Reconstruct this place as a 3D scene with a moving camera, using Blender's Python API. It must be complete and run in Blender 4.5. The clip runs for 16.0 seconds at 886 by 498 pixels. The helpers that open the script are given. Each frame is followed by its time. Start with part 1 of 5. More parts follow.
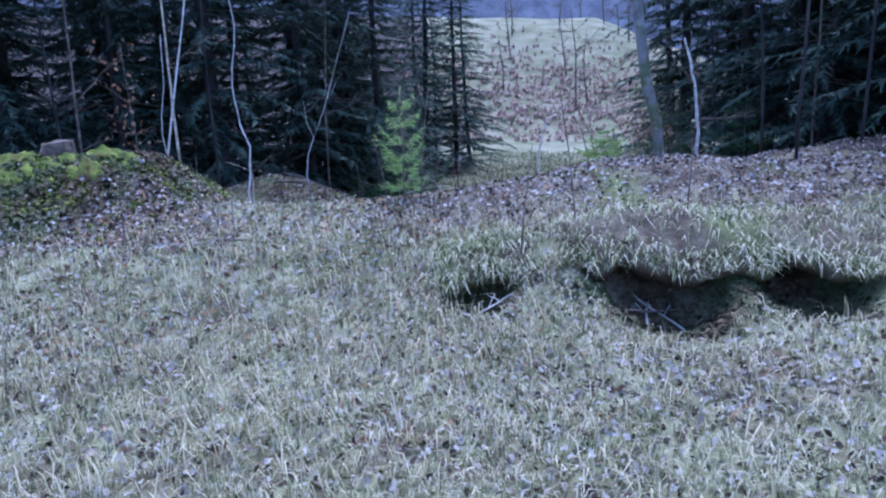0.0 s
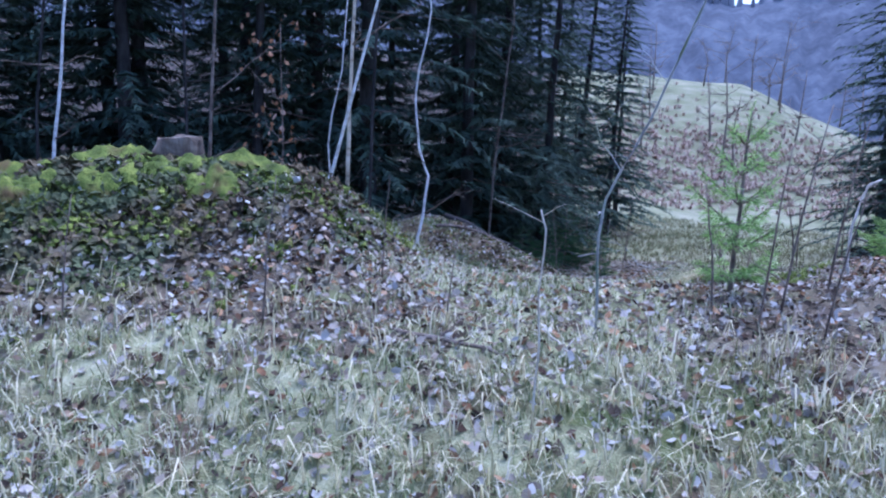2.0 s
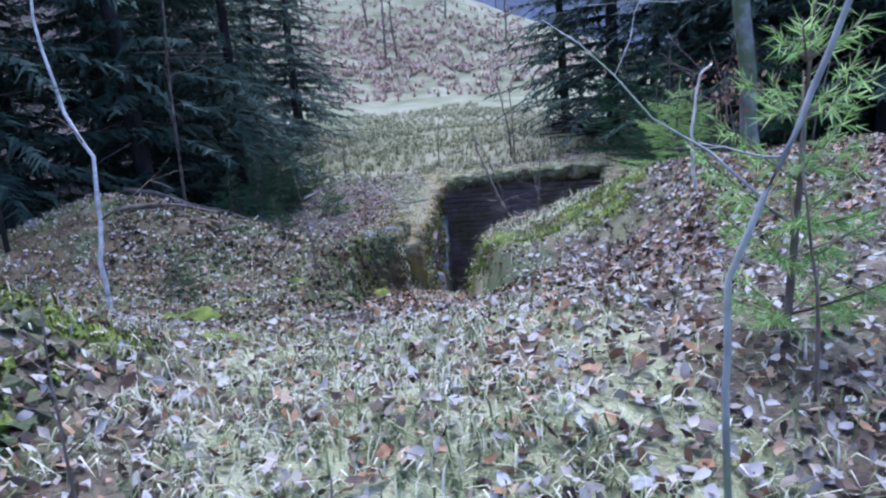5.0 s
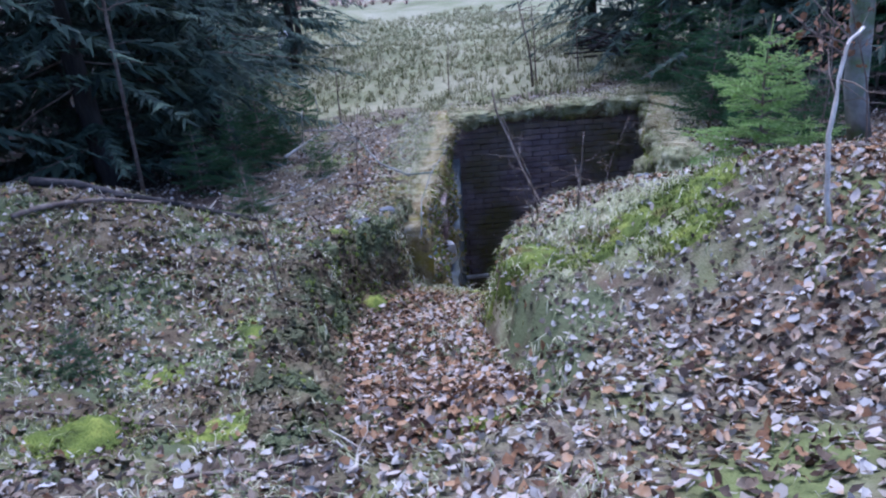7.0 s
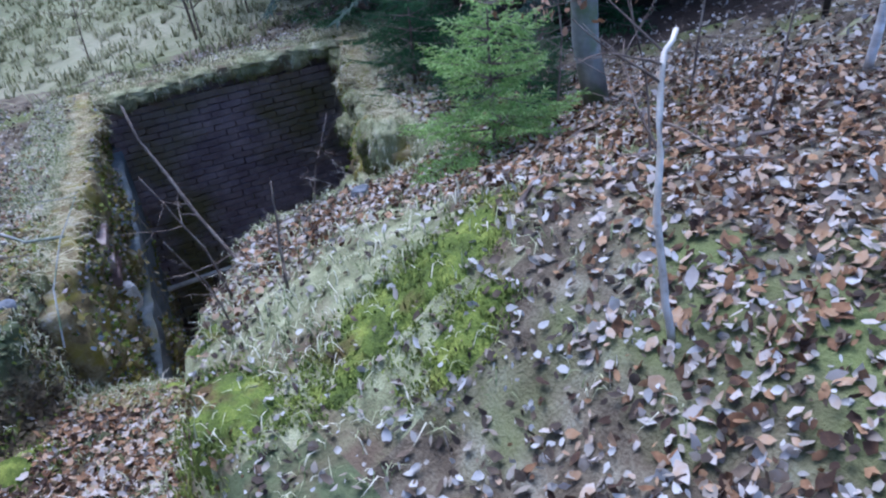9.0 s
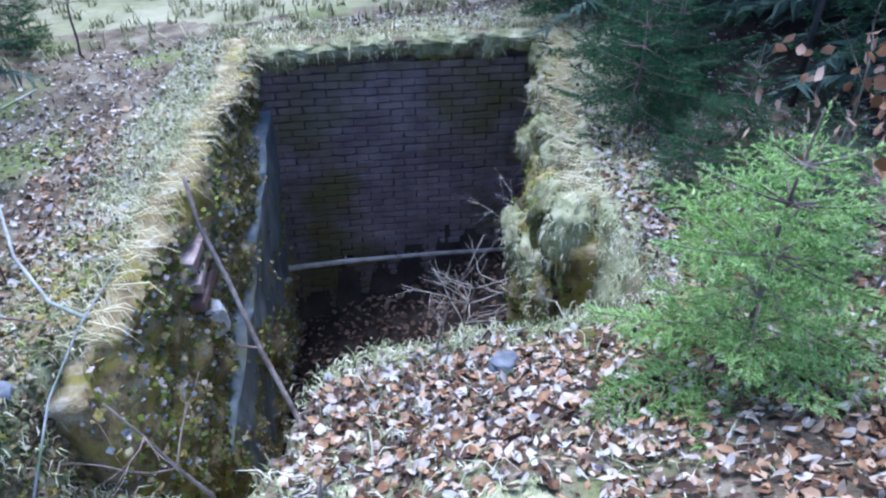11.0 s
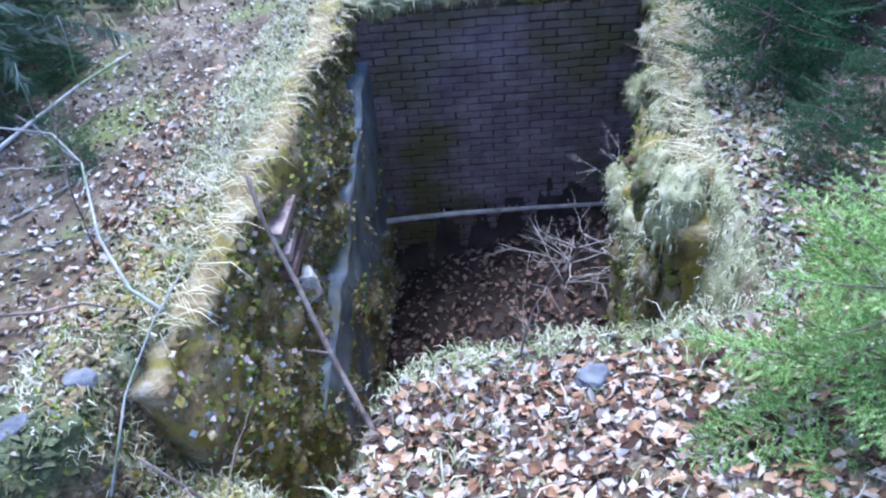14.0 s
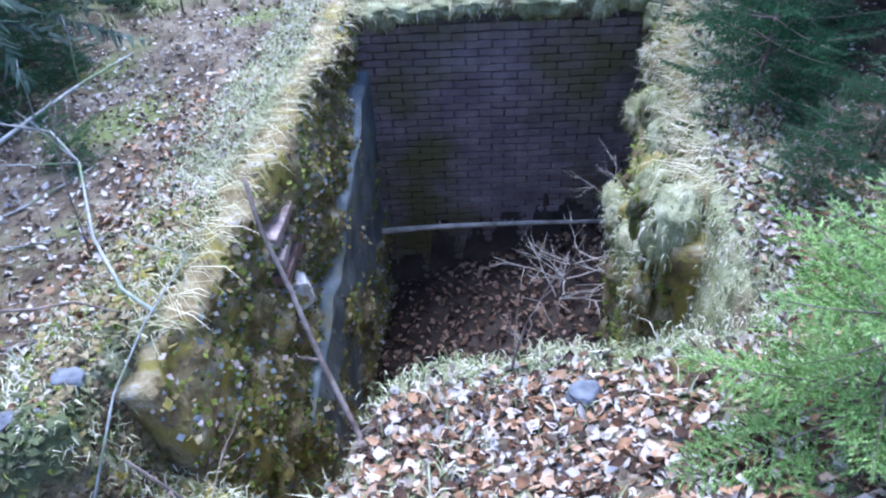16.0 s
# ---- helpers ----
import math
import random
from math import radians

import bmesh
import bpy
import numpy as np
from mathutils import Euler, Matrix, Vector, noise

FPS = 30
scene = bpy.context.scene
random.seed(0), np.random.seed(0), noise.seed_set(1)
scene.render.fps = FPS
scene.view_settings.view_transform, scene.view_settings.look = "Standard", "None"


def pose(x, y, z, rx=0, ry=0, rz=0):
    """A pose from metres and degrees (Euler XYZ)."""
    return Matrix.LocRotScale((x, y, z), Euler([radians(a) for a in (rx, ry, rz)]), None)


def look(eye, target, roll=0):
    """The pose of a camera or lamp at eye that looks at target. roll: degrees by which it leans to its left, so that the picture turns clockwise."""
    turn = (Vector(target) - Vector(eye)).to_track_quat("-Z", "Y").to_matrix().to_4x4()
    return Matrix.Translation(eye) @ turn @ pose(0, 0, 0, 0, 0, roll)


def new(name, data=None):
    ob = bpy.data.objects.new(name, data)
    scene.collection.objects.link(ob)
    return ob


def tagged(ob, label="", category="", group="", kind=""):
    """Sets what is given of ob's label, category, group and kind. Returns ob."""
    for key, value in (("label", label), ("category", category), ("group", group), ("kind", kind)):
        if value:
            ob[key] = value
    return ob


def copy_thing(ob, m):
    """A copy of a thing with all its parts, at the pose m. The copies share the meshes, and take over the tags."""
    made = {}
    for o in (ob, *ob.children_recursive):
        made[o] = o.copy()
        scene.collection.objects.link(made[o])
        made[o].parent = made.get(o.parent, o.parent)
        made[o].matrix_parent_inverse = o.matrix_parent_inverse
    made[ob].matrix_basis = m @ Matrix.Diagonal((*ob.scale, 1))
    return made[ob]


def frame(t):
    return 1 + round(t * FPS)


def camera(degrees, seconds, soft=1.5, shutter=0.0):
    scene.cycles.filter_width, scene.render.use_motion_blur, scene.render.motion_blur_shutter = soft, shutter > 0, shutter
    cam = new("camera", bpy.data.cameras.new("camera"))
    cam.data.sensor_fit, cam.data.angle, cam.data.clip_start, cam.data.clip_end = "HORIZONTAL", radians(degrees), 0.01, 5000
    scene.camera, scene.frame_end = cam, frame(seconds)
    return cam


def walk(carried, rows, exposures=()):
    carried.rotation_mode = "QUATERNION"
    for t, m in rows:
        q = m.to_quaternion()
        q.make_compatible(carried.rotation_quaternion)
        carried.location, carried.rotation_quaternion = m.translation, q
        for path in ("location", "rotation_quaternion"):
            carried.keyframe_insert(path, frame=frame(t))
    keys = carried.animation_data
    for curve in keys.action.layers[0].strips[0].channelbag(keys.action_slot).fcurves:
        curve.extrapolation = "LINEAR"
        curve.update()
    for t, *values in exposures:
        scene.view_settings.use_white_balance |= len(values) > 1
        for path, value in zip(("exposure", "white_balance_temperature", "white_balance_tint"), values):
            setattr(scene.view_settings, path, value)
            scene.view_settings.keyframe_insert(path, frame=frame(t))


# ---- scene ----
# ---------------------------------------------------------------- camera
cam = camera(61.0, 16.0, soft=2.2)
ROWS = (
    (0.0, -0.058, 0.080, 1.672, 76.36, 3.37, 0.01),
    (0.5, -0.292, 0.582, 1.629, 78.84, 0.55, 2.39),
    (1.0, -0.656, 1.257, 1.448, 79.35, 0.90, 4.93),
    (1.5, -1.033, 1.977, 1.395, 79.47, 3.74, 13.34),
    (2.0, -1.284, 2.537, 1.408, 80.02, -2.34, 8.67),
    (2.5, -1.523, 3.063, 1.426, 76.79, -1.15, 1.26),
    (2.8, -1.662, 3.247, 1.478, 81.70, -2.00, -5.20),
    (3.0, -1.755, 3.369, 1.510, 80.07, -2.15, -8.69),
    (3.5, -1.896, 3.629, 1.479, 75.54, -3.91, -10.07),
    (4.0, -1.903, 3.976, 1.494, 75.38, 0.61, -13.59),
    (6.5, -1.304, 5.924, 1.539, 65.81, 4.24, -18.27),
    (7.0, -1.231, 6.296, 1.673, 64.66, 4.25, -16.45),
    (7.5, -1.194, 6.634, 1.843, 60.86, 1.06, -16.56),
    (8.0, -1.009, 7.000, 1.859, 56.78, 3.70, -23.56),
    (8.5, -0.876, 7.345, 1.874, 58.55, 2.41, -27.40),
    (9.0, -0.413, 7.717, 1.698, 56.25, 4.67, -40.69),
    (9.5, -0.075, 8.185, 1.661, 56.84, 2.68, -33.78),
    (10.0, 0.186, 8.631, 1.663, 55.44, -0.03, -29.41),
    (12.5, 0.720, 9.483, 1.717, 49.85, 3.84, -15.69),
    (13.0, 0.734, 9.494, 1.708, 48.72, 5.21, -18.21),
    (13.5, 0.734, 9.498, 1.704, 46.75, 4.03, -16.90),
    (14.0, 0.734, 9.497, 1.703, 47.15, 4.24, -15.77),
    (14.5, 0.729, 9.492, 1.706, 47.81, 3.40, -12.63),
    (15.0, 0.728, 9.493, 1.705, 47.38, 3.43, -13.33),
    (15.5, 0.729, 9.494, 1.703, 46.87, 3.39, -14.85),
    (16.0, 0.731, 9.495, 1.700, 48.15, 2.49, -14.74),
)
EXPOSURES = ((0.0, 1.15, 4450, 26), (2.0, 1.25, 4520, 24), (4.0, 1.4, 4720, 22), (6.5, 1.18, 4750, 25), (7.0, 1.22, 4750, 25), (7.5, 1.4, 4740, 24), (8.5, 1.32, 4700, 20), (9.5, 1.16, 4680, 17), (10.0, 1.32, 4700, 16), (12.3, 2.35, 4650, 19), (14.0, 2.15, 4650, 19), (16.0, 2.1, 4650, 19))
walk(cam, [(t, pose(x, y, z, rx, ry, rz)) for t, x, y, z, rx, ry, rz in ROWS], EXPOSURES)

# ---------------------------------------------------------------- daylight: thin overcast
world = bpy.data.worlds.new("overcast_sky")
scene.world = world
world.use_nodes = True
wn, wl = world.node_tree.nodes, world.node_tree.links
sky = wn.new("ShaderNodeTexSky")
sky.sky_type = "NISHITA"
sky.sun_disc = False
sky.sun_elevation, sky.sun_rotation = radians(66), radians(10)
sky.air_density, sky.dust_density = 1.0, 3.0
wn["Background"].inputs["Strength"].default_value = 0.15
wl.new(sky.outputs["Color"], wn["Background"].inputs["Color"])

sun_data = bpy.data.lights.new("sun", "SUN")
sun_data.energy, sun_data.angle, sun_data.color = 1.3, radians(40), (1.0, 0.96, 0.9)
sun = new("sun", sun_data)
sun.matrix_world = look((2.5, 19.0, 22.0), (0.5, 9.5, 0))

# ---------------------------------------------------------------- materials
def material(name, ramp, scale=6.0, rough=0.9, bump=0.3, fine=40.0, vary="", vary_amount=0.35, stain=None, stain_scale=1.2, stain_at=(0.5, 0.62), thin=0.0, stretch=(1, 1, 1), metal=0.0):
    """Noise-driven colour ramp, finer grain, an optional second colour in patches and a bump."""
    mat = bpy.data.materials.new(name)
    mat.use_nodes = True
    n, l = mat.node_tree.nodes, mat.node_tree.links
    bsdf = n["Principled BSDF"]
    bsdf.inputs["Roughness"].default_value = rough
    bsdf.inputs["Metallic"].default_value = metal
    bsdf.inputs["Specular IOR Level"].default_value = 0.25
    geo = n.new("ShaderNodeNewGeometry")
    mp = n.new("ShaderNodeMapping")
    mp.inputs["Scale"].default_value = stretch
    l.new(geo.outputs["Position"], mp.inputs["Vector"])
    big = n.new("ShaderNodeTexNoise")
    big.inputs["Scale"].default_value, big.inputs["Detail"].default_value = scale, 6
    small = n.new("ShaderNodeTexNoise")
    small.inputs["Scale"].default_value, small.inputs["Detail"].default_value = fine, 3
    for t in (big, small):
        l.new(mp.outputs["Vector"], t.inputs["Vector"])
    mix = n.new("ShaderNodeMath")
    mix.operation = "MULTIPLY_ADD"
    l.new(small.outputs["Fac"], mix.inputs[0])
    mix.inputs[1].default_value = 0.45
    add = n.new("ShaderNodeMath")
    add.operation = "MULTIPLY_ADD"
    l.new(big.outputs["Fac"], add.inputs[0])
    add.inputs[1].default_value, add.inputs[2].default_value = 1.2, -0.32
    l.new(add.outputs[0], mix.inputs[2])
    fac = mix.outputs[0]
    if vary:
        src = n.new("ShaderNodeObjectInfo").outputs["Random"] if vary == "object" else geo.outputs["Random Per Island"]
        ma = n.new("ShaderNodeMath")
        ma.operation = "MULTIPLY_ADD"
        l.new(src, ma.inputs[0])
        ma.inputs[1].default_value = vary_amount * 2
        sub = n.new("ShaderNodeMath")
        sub.operation = "SUBTRACT"
        l.new(fac, sub.inputs[0])
        sub.inputs[1].default_value = vary_amount
        l.new(sub.outputs[0], ma.inputs[2])
        fac = ma.outputs[0]
    cr = n.new("ShaderNodeValToRGB")
    while len(cr.color_ramp.elements) < len(ramp):
        cr.color_ramp.elements.new(0.5)
    for e, (p, c) in zip(cr.color_ramp.elements, ramp):
        e.position, e.color = p, (*c, 1)
    l.new(fac, cr.inputs["Fac"])
    colour = cr.outputs["Color"]
    if stain:
        st = n.new("ShaderNodeTexNoise")
        st.inputs["Scale"].default_value, st.inputs["Detail"].default_value = stain_scale, 5
        l.new(geo.outputs["Position"], st.inputs["Vector"])
        sr = n.new("ShaderNodeValToRGB")
        sr.color_ramp.elements[0].position, sr.color_ramp.elements[1].position = stain_at
        l.new(st.outputs["Fac"], sr.inputs["Fac"])
        mx = n.new("ShaderNodeMix")
        mx.data_type = "RGBA"
        l.new(sr.outputs["Color"], mx.inputs["Factor"])
        l.new(colour, mx.inputs[6])
        mx.inputs[7].default_value = (*stain, 1)
        colour = mx.outputs[2]
    l.new(colour, bsdf.inputs["Base Color"])
    if bump:
        bp = n.new("ShaderNodeBump")
        bp.inputs["Strength"].default_value, bp.inputs["Distance"].default_value = bump, 0.02
        l.new(mix.outputs[0], bp.inputs["Height"])
        l.new(bp.outputs["Normal"], bsdf.inputs["Normal"])
    if thin:
        tr = n.new("ShaderNodeBsdfTranslucent")
        l.new(colour, tr.inputs["Color"])
        ms = n.new("ShaderNodeMixShader")
        ms.inputs[0].default_value = thin
        l.new(bsdf.outputs[0], ms.inputs[1])
        l.new(tr.outputs[0], ms.inputs[2])
        l.new(ms.outputs[0], n["Material Output"].inputs["Surface"])
    return mat


M_SOIL = material("leafy_soil", [(0.2, (0.04, 0.031, 0.02)), (0.42, (0.1, 0.076, 0.047)), (0.6, (0.17, 0.14, 0.09)), (0.85, (0.29, 0.265, 0.19))], 5.0, bump=1.0, fine=90, stain=(0.14, 0.16, 0.05), stain_scale=1.3, stain_at=(0.5, 0.66))
M_BANK = material("ochre_bank_soil", [(0.2, (0.03, 0.023, 0.014)), (0.4, (0.085, 0.062, 0.034)), (0.6, (0.15, 0.115, 0.062)), (0.85, (0.26, 0.23, 0.16))], 6.0, bump=1.0, fine=70, stain=(0.1, 0.115, 0.05), stain_scale=2.4, stain_at=(0.48, 0.6))
M_TURF = material("mossy_turf", [(0.2, (0.08, 0.07, 0.035)), (0.42, (0.2, 0.2, 0.095)), (0.6, (0.34, 0.34, 0.18)), (0.85, (0.52, 0.48, 0.33))], 6.0, bump=1.0, fine=110, stain=(0.14, 0.1, 0.06), stain_scale=2.2, stain_at=(0.52, 0.66))
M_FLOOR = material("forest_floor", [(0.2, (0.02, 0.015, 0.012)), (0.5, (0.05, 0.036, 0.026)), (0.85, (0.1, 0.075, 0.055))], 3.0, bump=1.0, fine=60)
M_LITTER = material("leaf_litter", [(0.0, (0.06, 0.035, 0.022)), (0.28, (0.2, 0.105, 0.05)), (0.55, (0.37, 0.22, 0.11)), (0.8, (0.44, 0.32, 0.21)), (1.0, (0.48, 0.42, 0.36))], 8, bump=0.25, vary="island", vary_amount=0.75, thin=0.12)
M_LITTER_PALE = material("bleached_leaf_litter", [(0.0, (0.06, 0.044, 0.032)), (0.25, (0.16, 0.115, 0.075)), (0.5, (0.28, 0.235, 0.18)), (0.75, (0.34, 0.305, 0.25)), (1.0, (0.47, 0.445, 0.4))], 8, bump=0.25, vary="island", vary_amount=0.75, thin=0.1)
# darker and browner than the two litters above, for the pit's floor
M_DARKLEAF = material("dark_leaf_litter", [(0.0, (0.03, 0.02, 0.014)), (0.3, (0.09, 0.052, 0.03)), (0.6, (0.17, 0.1, 0.055)), (1.0, (0.3, 0.2, 0.13))], 8, rough=0.7, bump=0.25, vary="island", vary_amount=0.7, thin=0.1)
M_GRASS = material("winter_grass", [(0.0, (0.1, 0.125, 0.048)), (0.35, (0.26, 0.285, 0.13)), (0.65, (0.44, 0.435, 0.25)), (1.0, (0.64, 0.6, 0.45))], 3.5, bump=0, vary="island", vary_amount=0.6, thin=0.25)
M_DRYGRASS = material("dry_grass", [(0.0, (0.2, 0.19, 0.09)), (0.4, (0.4, 0.37, 0.2)), (1.0, (0.66, 0.6, 0.4))], 2.0, bump=0, vary="island", vary_amount=0.6, thin=0.25)
M_MOSS = material("bright_moss", [(0.2, (0.035, 0.05, 0.01)), (0.5, (0.13, 0.165, 0.025)), (0.8, (0.31, 0.34, 0.06))], 9, bump=1.0, fine=120, stain=(0.12, 0.08, 0.03), stain_scale=5, stain_at=(0.56, 0.7))
M_ROCK = material("mossy_masonry", [(0.2, (0.08, 0.062, 0.035)), (0.42, (0.2, 0.15, 0.07)), (0.6, (0.3, 0.25, 0.13)), (0.85, (0.46, 0.45, 0.42))], 7, bump=1.0, fine=45, stain=(0.24, 0.2, 0.045), stain_scale=6, stain_at=(0.5, 0.62))
M_PLASTER = material("grey_render", [(0.2, (0.09, 0.105, 0.11)), (0.5, (0.17, 0.195, 0.2)), (0.8, (0.28, 0.305, 0.3))], 5, bump=0.7, fine=25, stain=(0.2, 0.18, 0.08), stain_scale=2.5, stain_at=(0.56, 0.68), stretch=(1, 1, 0.35))
M_BRICK = material("damp_brick", [(0.1, (0.11, 0.08, 0.078)), (0.45, (0.2, 0.15, 0.142)), (0.75, (0.28, 0.22, 0.205)), (1.0, (0.36, 0.31, 0.3))], 4, bump=0.9, fine=35, vary="object", vary_amount=0.08, stain=(0.13, 0.11, 0.045), stain_scale=1.3, stain_at=(0.46, 0.66))
M_REDBRICK = material("broken_red_brick", [(0.2, (0.2, 0.13, 0.11)), (0.5, (0.36, 0.26, 0.22)), (0.8, (0.5, 0.42, 0.38))], 6, bump=0.7, vary="object")
M_MORTAR = material("dark_mortar", [(0.2, (0.1, 0.078, 0.07)), (0.6, (0.17, 0.132, 0.12)), (0.9, (0.24, 0.195, 0.175))], 5, bump=0.9)
M_LIME = material("crumbling_lime_mortar", [(0.2, (0.4, 0.36, 0.32)), (0.7, (0.75, 0.72, 0.68))], 14, bump=1.0)
M_BARK = material("dark_bark", [(0.2, (0.018, 0.016, 0.016)), (0.5, (0.045, 0.04, 0.036)), (0.8, (0.095, 0.083, 0.075))], 7, bump=1.0, fine=30, stretch=(1, 1, 0.3))
M_GREYBARK = material("smooth_grey_bark", [(0.2, (0.16, 0.16, 0.15)), (0.5, (0.3, 0.3, 0.27)), (0.8, (0.42, 0.42, 0.38))], 5, bump=0.4, fine=30, stain=(0.16, 0.2, 0.1), stain_scale=4)
M_BIRCH = material("white_birch_bark", [(0.12, (0.05, 0.045, 0.04)), (0.3, (0.5, 0.47, 0.42)), (0.7, (0.82, 0.8, 0.76))], 9, bump=0.4, fine=30, stretch=(0.6, 0.6, 2.5))
M_BIRCH_TAN = material("tan_birch_bark", [(0.12, (0.1, 0.07, 0.05)), (0.35, (0.45, 0.37, 0.26)), (0.7, (0.7, 0.62, 0.48))], 9, bump=0.4, fine=30, stretch=(0.6, 0.6, 2.5))
M_TWIG = material("brown_twig", [(0.2, (0.07, 0.05, 0.04)), (0.5, (0.17, 0.13, 0.1)), (0.8, (0.3, 0.25, 0.2))], 12, bump=0.3)
M_PALEWOOD = material("weathered_pale_wood", [(0.15, (0.2, 0.16, 0.11)), (0.4, (0.5, 0.44, 0.35)), (0.8, (0.74, 0.69, 0.58))], 10, bump=0.4, fine=60, stretch=(1, 1, 1))
M_NEEDLE = material("spruce_needles", [(0.0, (0.026, 0.04, 0.032)), (0.5, (0.055, 0.085, 0.06)), (1.0, (0.1, 0.14, 0.09))], 1.5, bump=0, vary="island", vary_amount=0.5, thin=0.1)
M_FRESH = material("young_spruce_needles", [(0.0, (0.15, 0.26, 0.06)), (0.5, (0.34, 0.5, 0.14)), (1.0, (0.54, 0.67, 0.28))], 6, bump=0, vary="island", vary_amount=0.5, thin=0.35)
# darker counterpart of the young needles: the shade is put into the green
M_BOUGH = material("shade_toned_spruce_needles", [(0.0, (0.02, 0.055, 0.022)), (0.5, (0.045, 0.11, 0.04)), (1.0, (0.09, 0.18, 0.07))], 3, bump=0, vary="island", vary_amount=0.5, thin=0.15)
M_BROWNLEAF = material("withered_beech_leaves", [(0.0, (0.14, 0.07, 0.03)), (0.5, (0.32, 0.18, 0.1)), (1.0, (0.5, 0.35, 0.25))], 6, bump=0, vary="island", vary_amount=0.6, thin=0.3)
M_STONE = material("grey_stone", [(0.2, (0.06, 0.064, 0.068)), (0.5, (0.12, 0.126, 0.134)), (0.8, (0.2, 0.208, 0.215))], 12, bump=0.6)
M_WHITE = material("white_plastic", [(0.2, (0.7, 0.7, 0.68)), (0.8, (0.85, 0.85, 0.83))], 12, rough=0.5, bump=0.1)
M_MEADOW = material("rough_meadow", [(0.2, (0.12, 0.125, 0.055)), (0.5, (0.22, 0.225, 0.11)), (0.8, (0.34, 0.32, 0.2))], 0.6, bump=0.4, fine=9, vary="island", vary_amount=0.4, thin=0.2)
M_BRACKEN = material("dead_bracken", [(0.0, (0.2, 0.13, 0.1)), (0.5, (0.36, 0.26, 0.2)), (1.0, (0.5, 0.42, 0.32))], 0.8, bump=0, vary="island", vary_amount=0.6, thin=0.2)
# distance haze is painted into this blue-grey wood colour
M_FARWOOD = material("haze_tinted_far_wood", [(0.25, (0.05, 0.058, 0.078)), (0.5, (0.08, 0.092, 0.118)), (0.75, (0.125, 0.14, 0.168))], 0.25, bump=0.3, fine=1.1, stretch=(1, 1, 0.3))

# ---------------------------------------------------------------- mesh helpers
def mesh_object(name, verts, faces, mat, parent=None, label="", smooth=True):
    me = bpy.data.meshes.new(name)
    me.from_pydata([tuple(v) for v in verts], [], [tuple(f) for f in faces])
    if smooth:
        me.polygons.foreach_set("use_smooth", [True] * len(me.polygons))
    for m in (mat if isinstance(mat, (list, tuple)) else (mat,)):
        me.materials.append(m)
    me.update()
    ob = new(name, me)
    if parent:
        ob.parent = parent
    if label:
        ob["label"] = label
    return ob


def part(name, bm, mat, parent, label=""):
    me = bpy.data.meshes.new(name)
    bm.to_mesh(me)
    bm.free()
    me.materials.append(mat)
    ob = new(name, me)
    ob.parent = parent
    if label:
        ob["label"] = label
    return ob


class Soup:
    """Gathers vertices and faces of one mesh."""

    def __init__(self):
        self.v, self.f = [], []

    def add(self, verts, faces):
        o = len(self.v)
        self.v.extend(verts)
        self.f.extend([tuple(i + o for i in f) for f in faces])

    def tube(self, pts, radii, sides=6):
        """A tapered, closed tube along pts."""
        pts = [Vector(p) for p in pts]
        verts, faces = [], []
        for i, p in enumerate(pts):
            d = (pts[min(i + 1, len(pts) - 1)] - pts[max(i - 1, 0)]).normalized()
            a = d.orthogonal().normalized() if abs(d.z) > 0.9 else d.cross(Vector((0, 0, 1))).normalized()
            b = d.cross(a)
            for k in range(sides):
                w = 2 * math.pi * k / sides
                verts.append(p + (a * math.cos(w) + b * math.sin(w)) * radii[i])
        for i in range(len(pts) - 1):
            for k in range(sides):
                k2 = (k + 1) % sides
                faces.append((i * sides + k, i * sides + k2, (i + 1) * sides + k2, (i + 1) * sides + k))
        faces.append(tuple(range(sides))[::-1])
        faces.append(tuple((len(pts) - 1) * sides + k for k in range(sides)))
        self.add(verts, faces)

    def build(self, name, mat, parent=None, label="", smooth=True):
        return mesh_object(name, self.v, self.f, mat, parent, label, smooth)


def wiggle(a, b, n, amount, rng):
    """A bent line from a to b of n + 1 points."""
    a, b = Vector(a), Vector(b)
    out, off = [], Vector((0, 0, 0))
    for i in range(n + 1):
        t = i / n
        if 0 < i:
            off += Vector((rng.uniform(-1, 1), rng.uniform(-1, 1), rng.uniform(-0.5, 0.5))) * amount
        out.append(a.lerp(b, t) + off * (1 if i < n else 0.5))
    return out


def taper(r0, r1, n):
    return [r0 + (r1 - r0) * i / n for i in range(n + 1)]

# ---------------------------------------------------------------- the lie of the land
def smooth_profile(y, knots):
    for (y0, z0), (y1, z1) in zip(knots, knots[1:]):
        if y <= y1:
            t = max(0.0, (y - y0) / (y1 - y0))
            return z0 + (z1 - z0) * (t * t * (3 - 2 * t) * 0.5 + t * 0.5)
    return knots[-1][1]


PROFILE = ((-120, -6.0), (-6, -0.2), (0, 0.0), (2.6, 0.06), (4, 0.22), (5.3, 0.56), (6.2, 0.6), (7.0, 0.44), (8.0, 0.08), (9.0, -0.13), (10.2, -0.3), (11.3, -0.5), (13, -0.72),
           (15.5, -0.95), (18.5, -1.25), (24, -1.7), (34, -2.6), (42, -2.6), (75, 5.6), (95, 1.0), (140, -6), (400, 10))
PIT = ((0.02, 11.75), (0.44, 13.0), (1.24, 15.1), (1.42, 15.62), (4.03, 14.93), (3.1, 13.3), (2.5, 12.0), (2.15, 11.14), (1.58, 11.24), (1.1, 11.38), (0.8, 11.35), (0.45, 11.3))


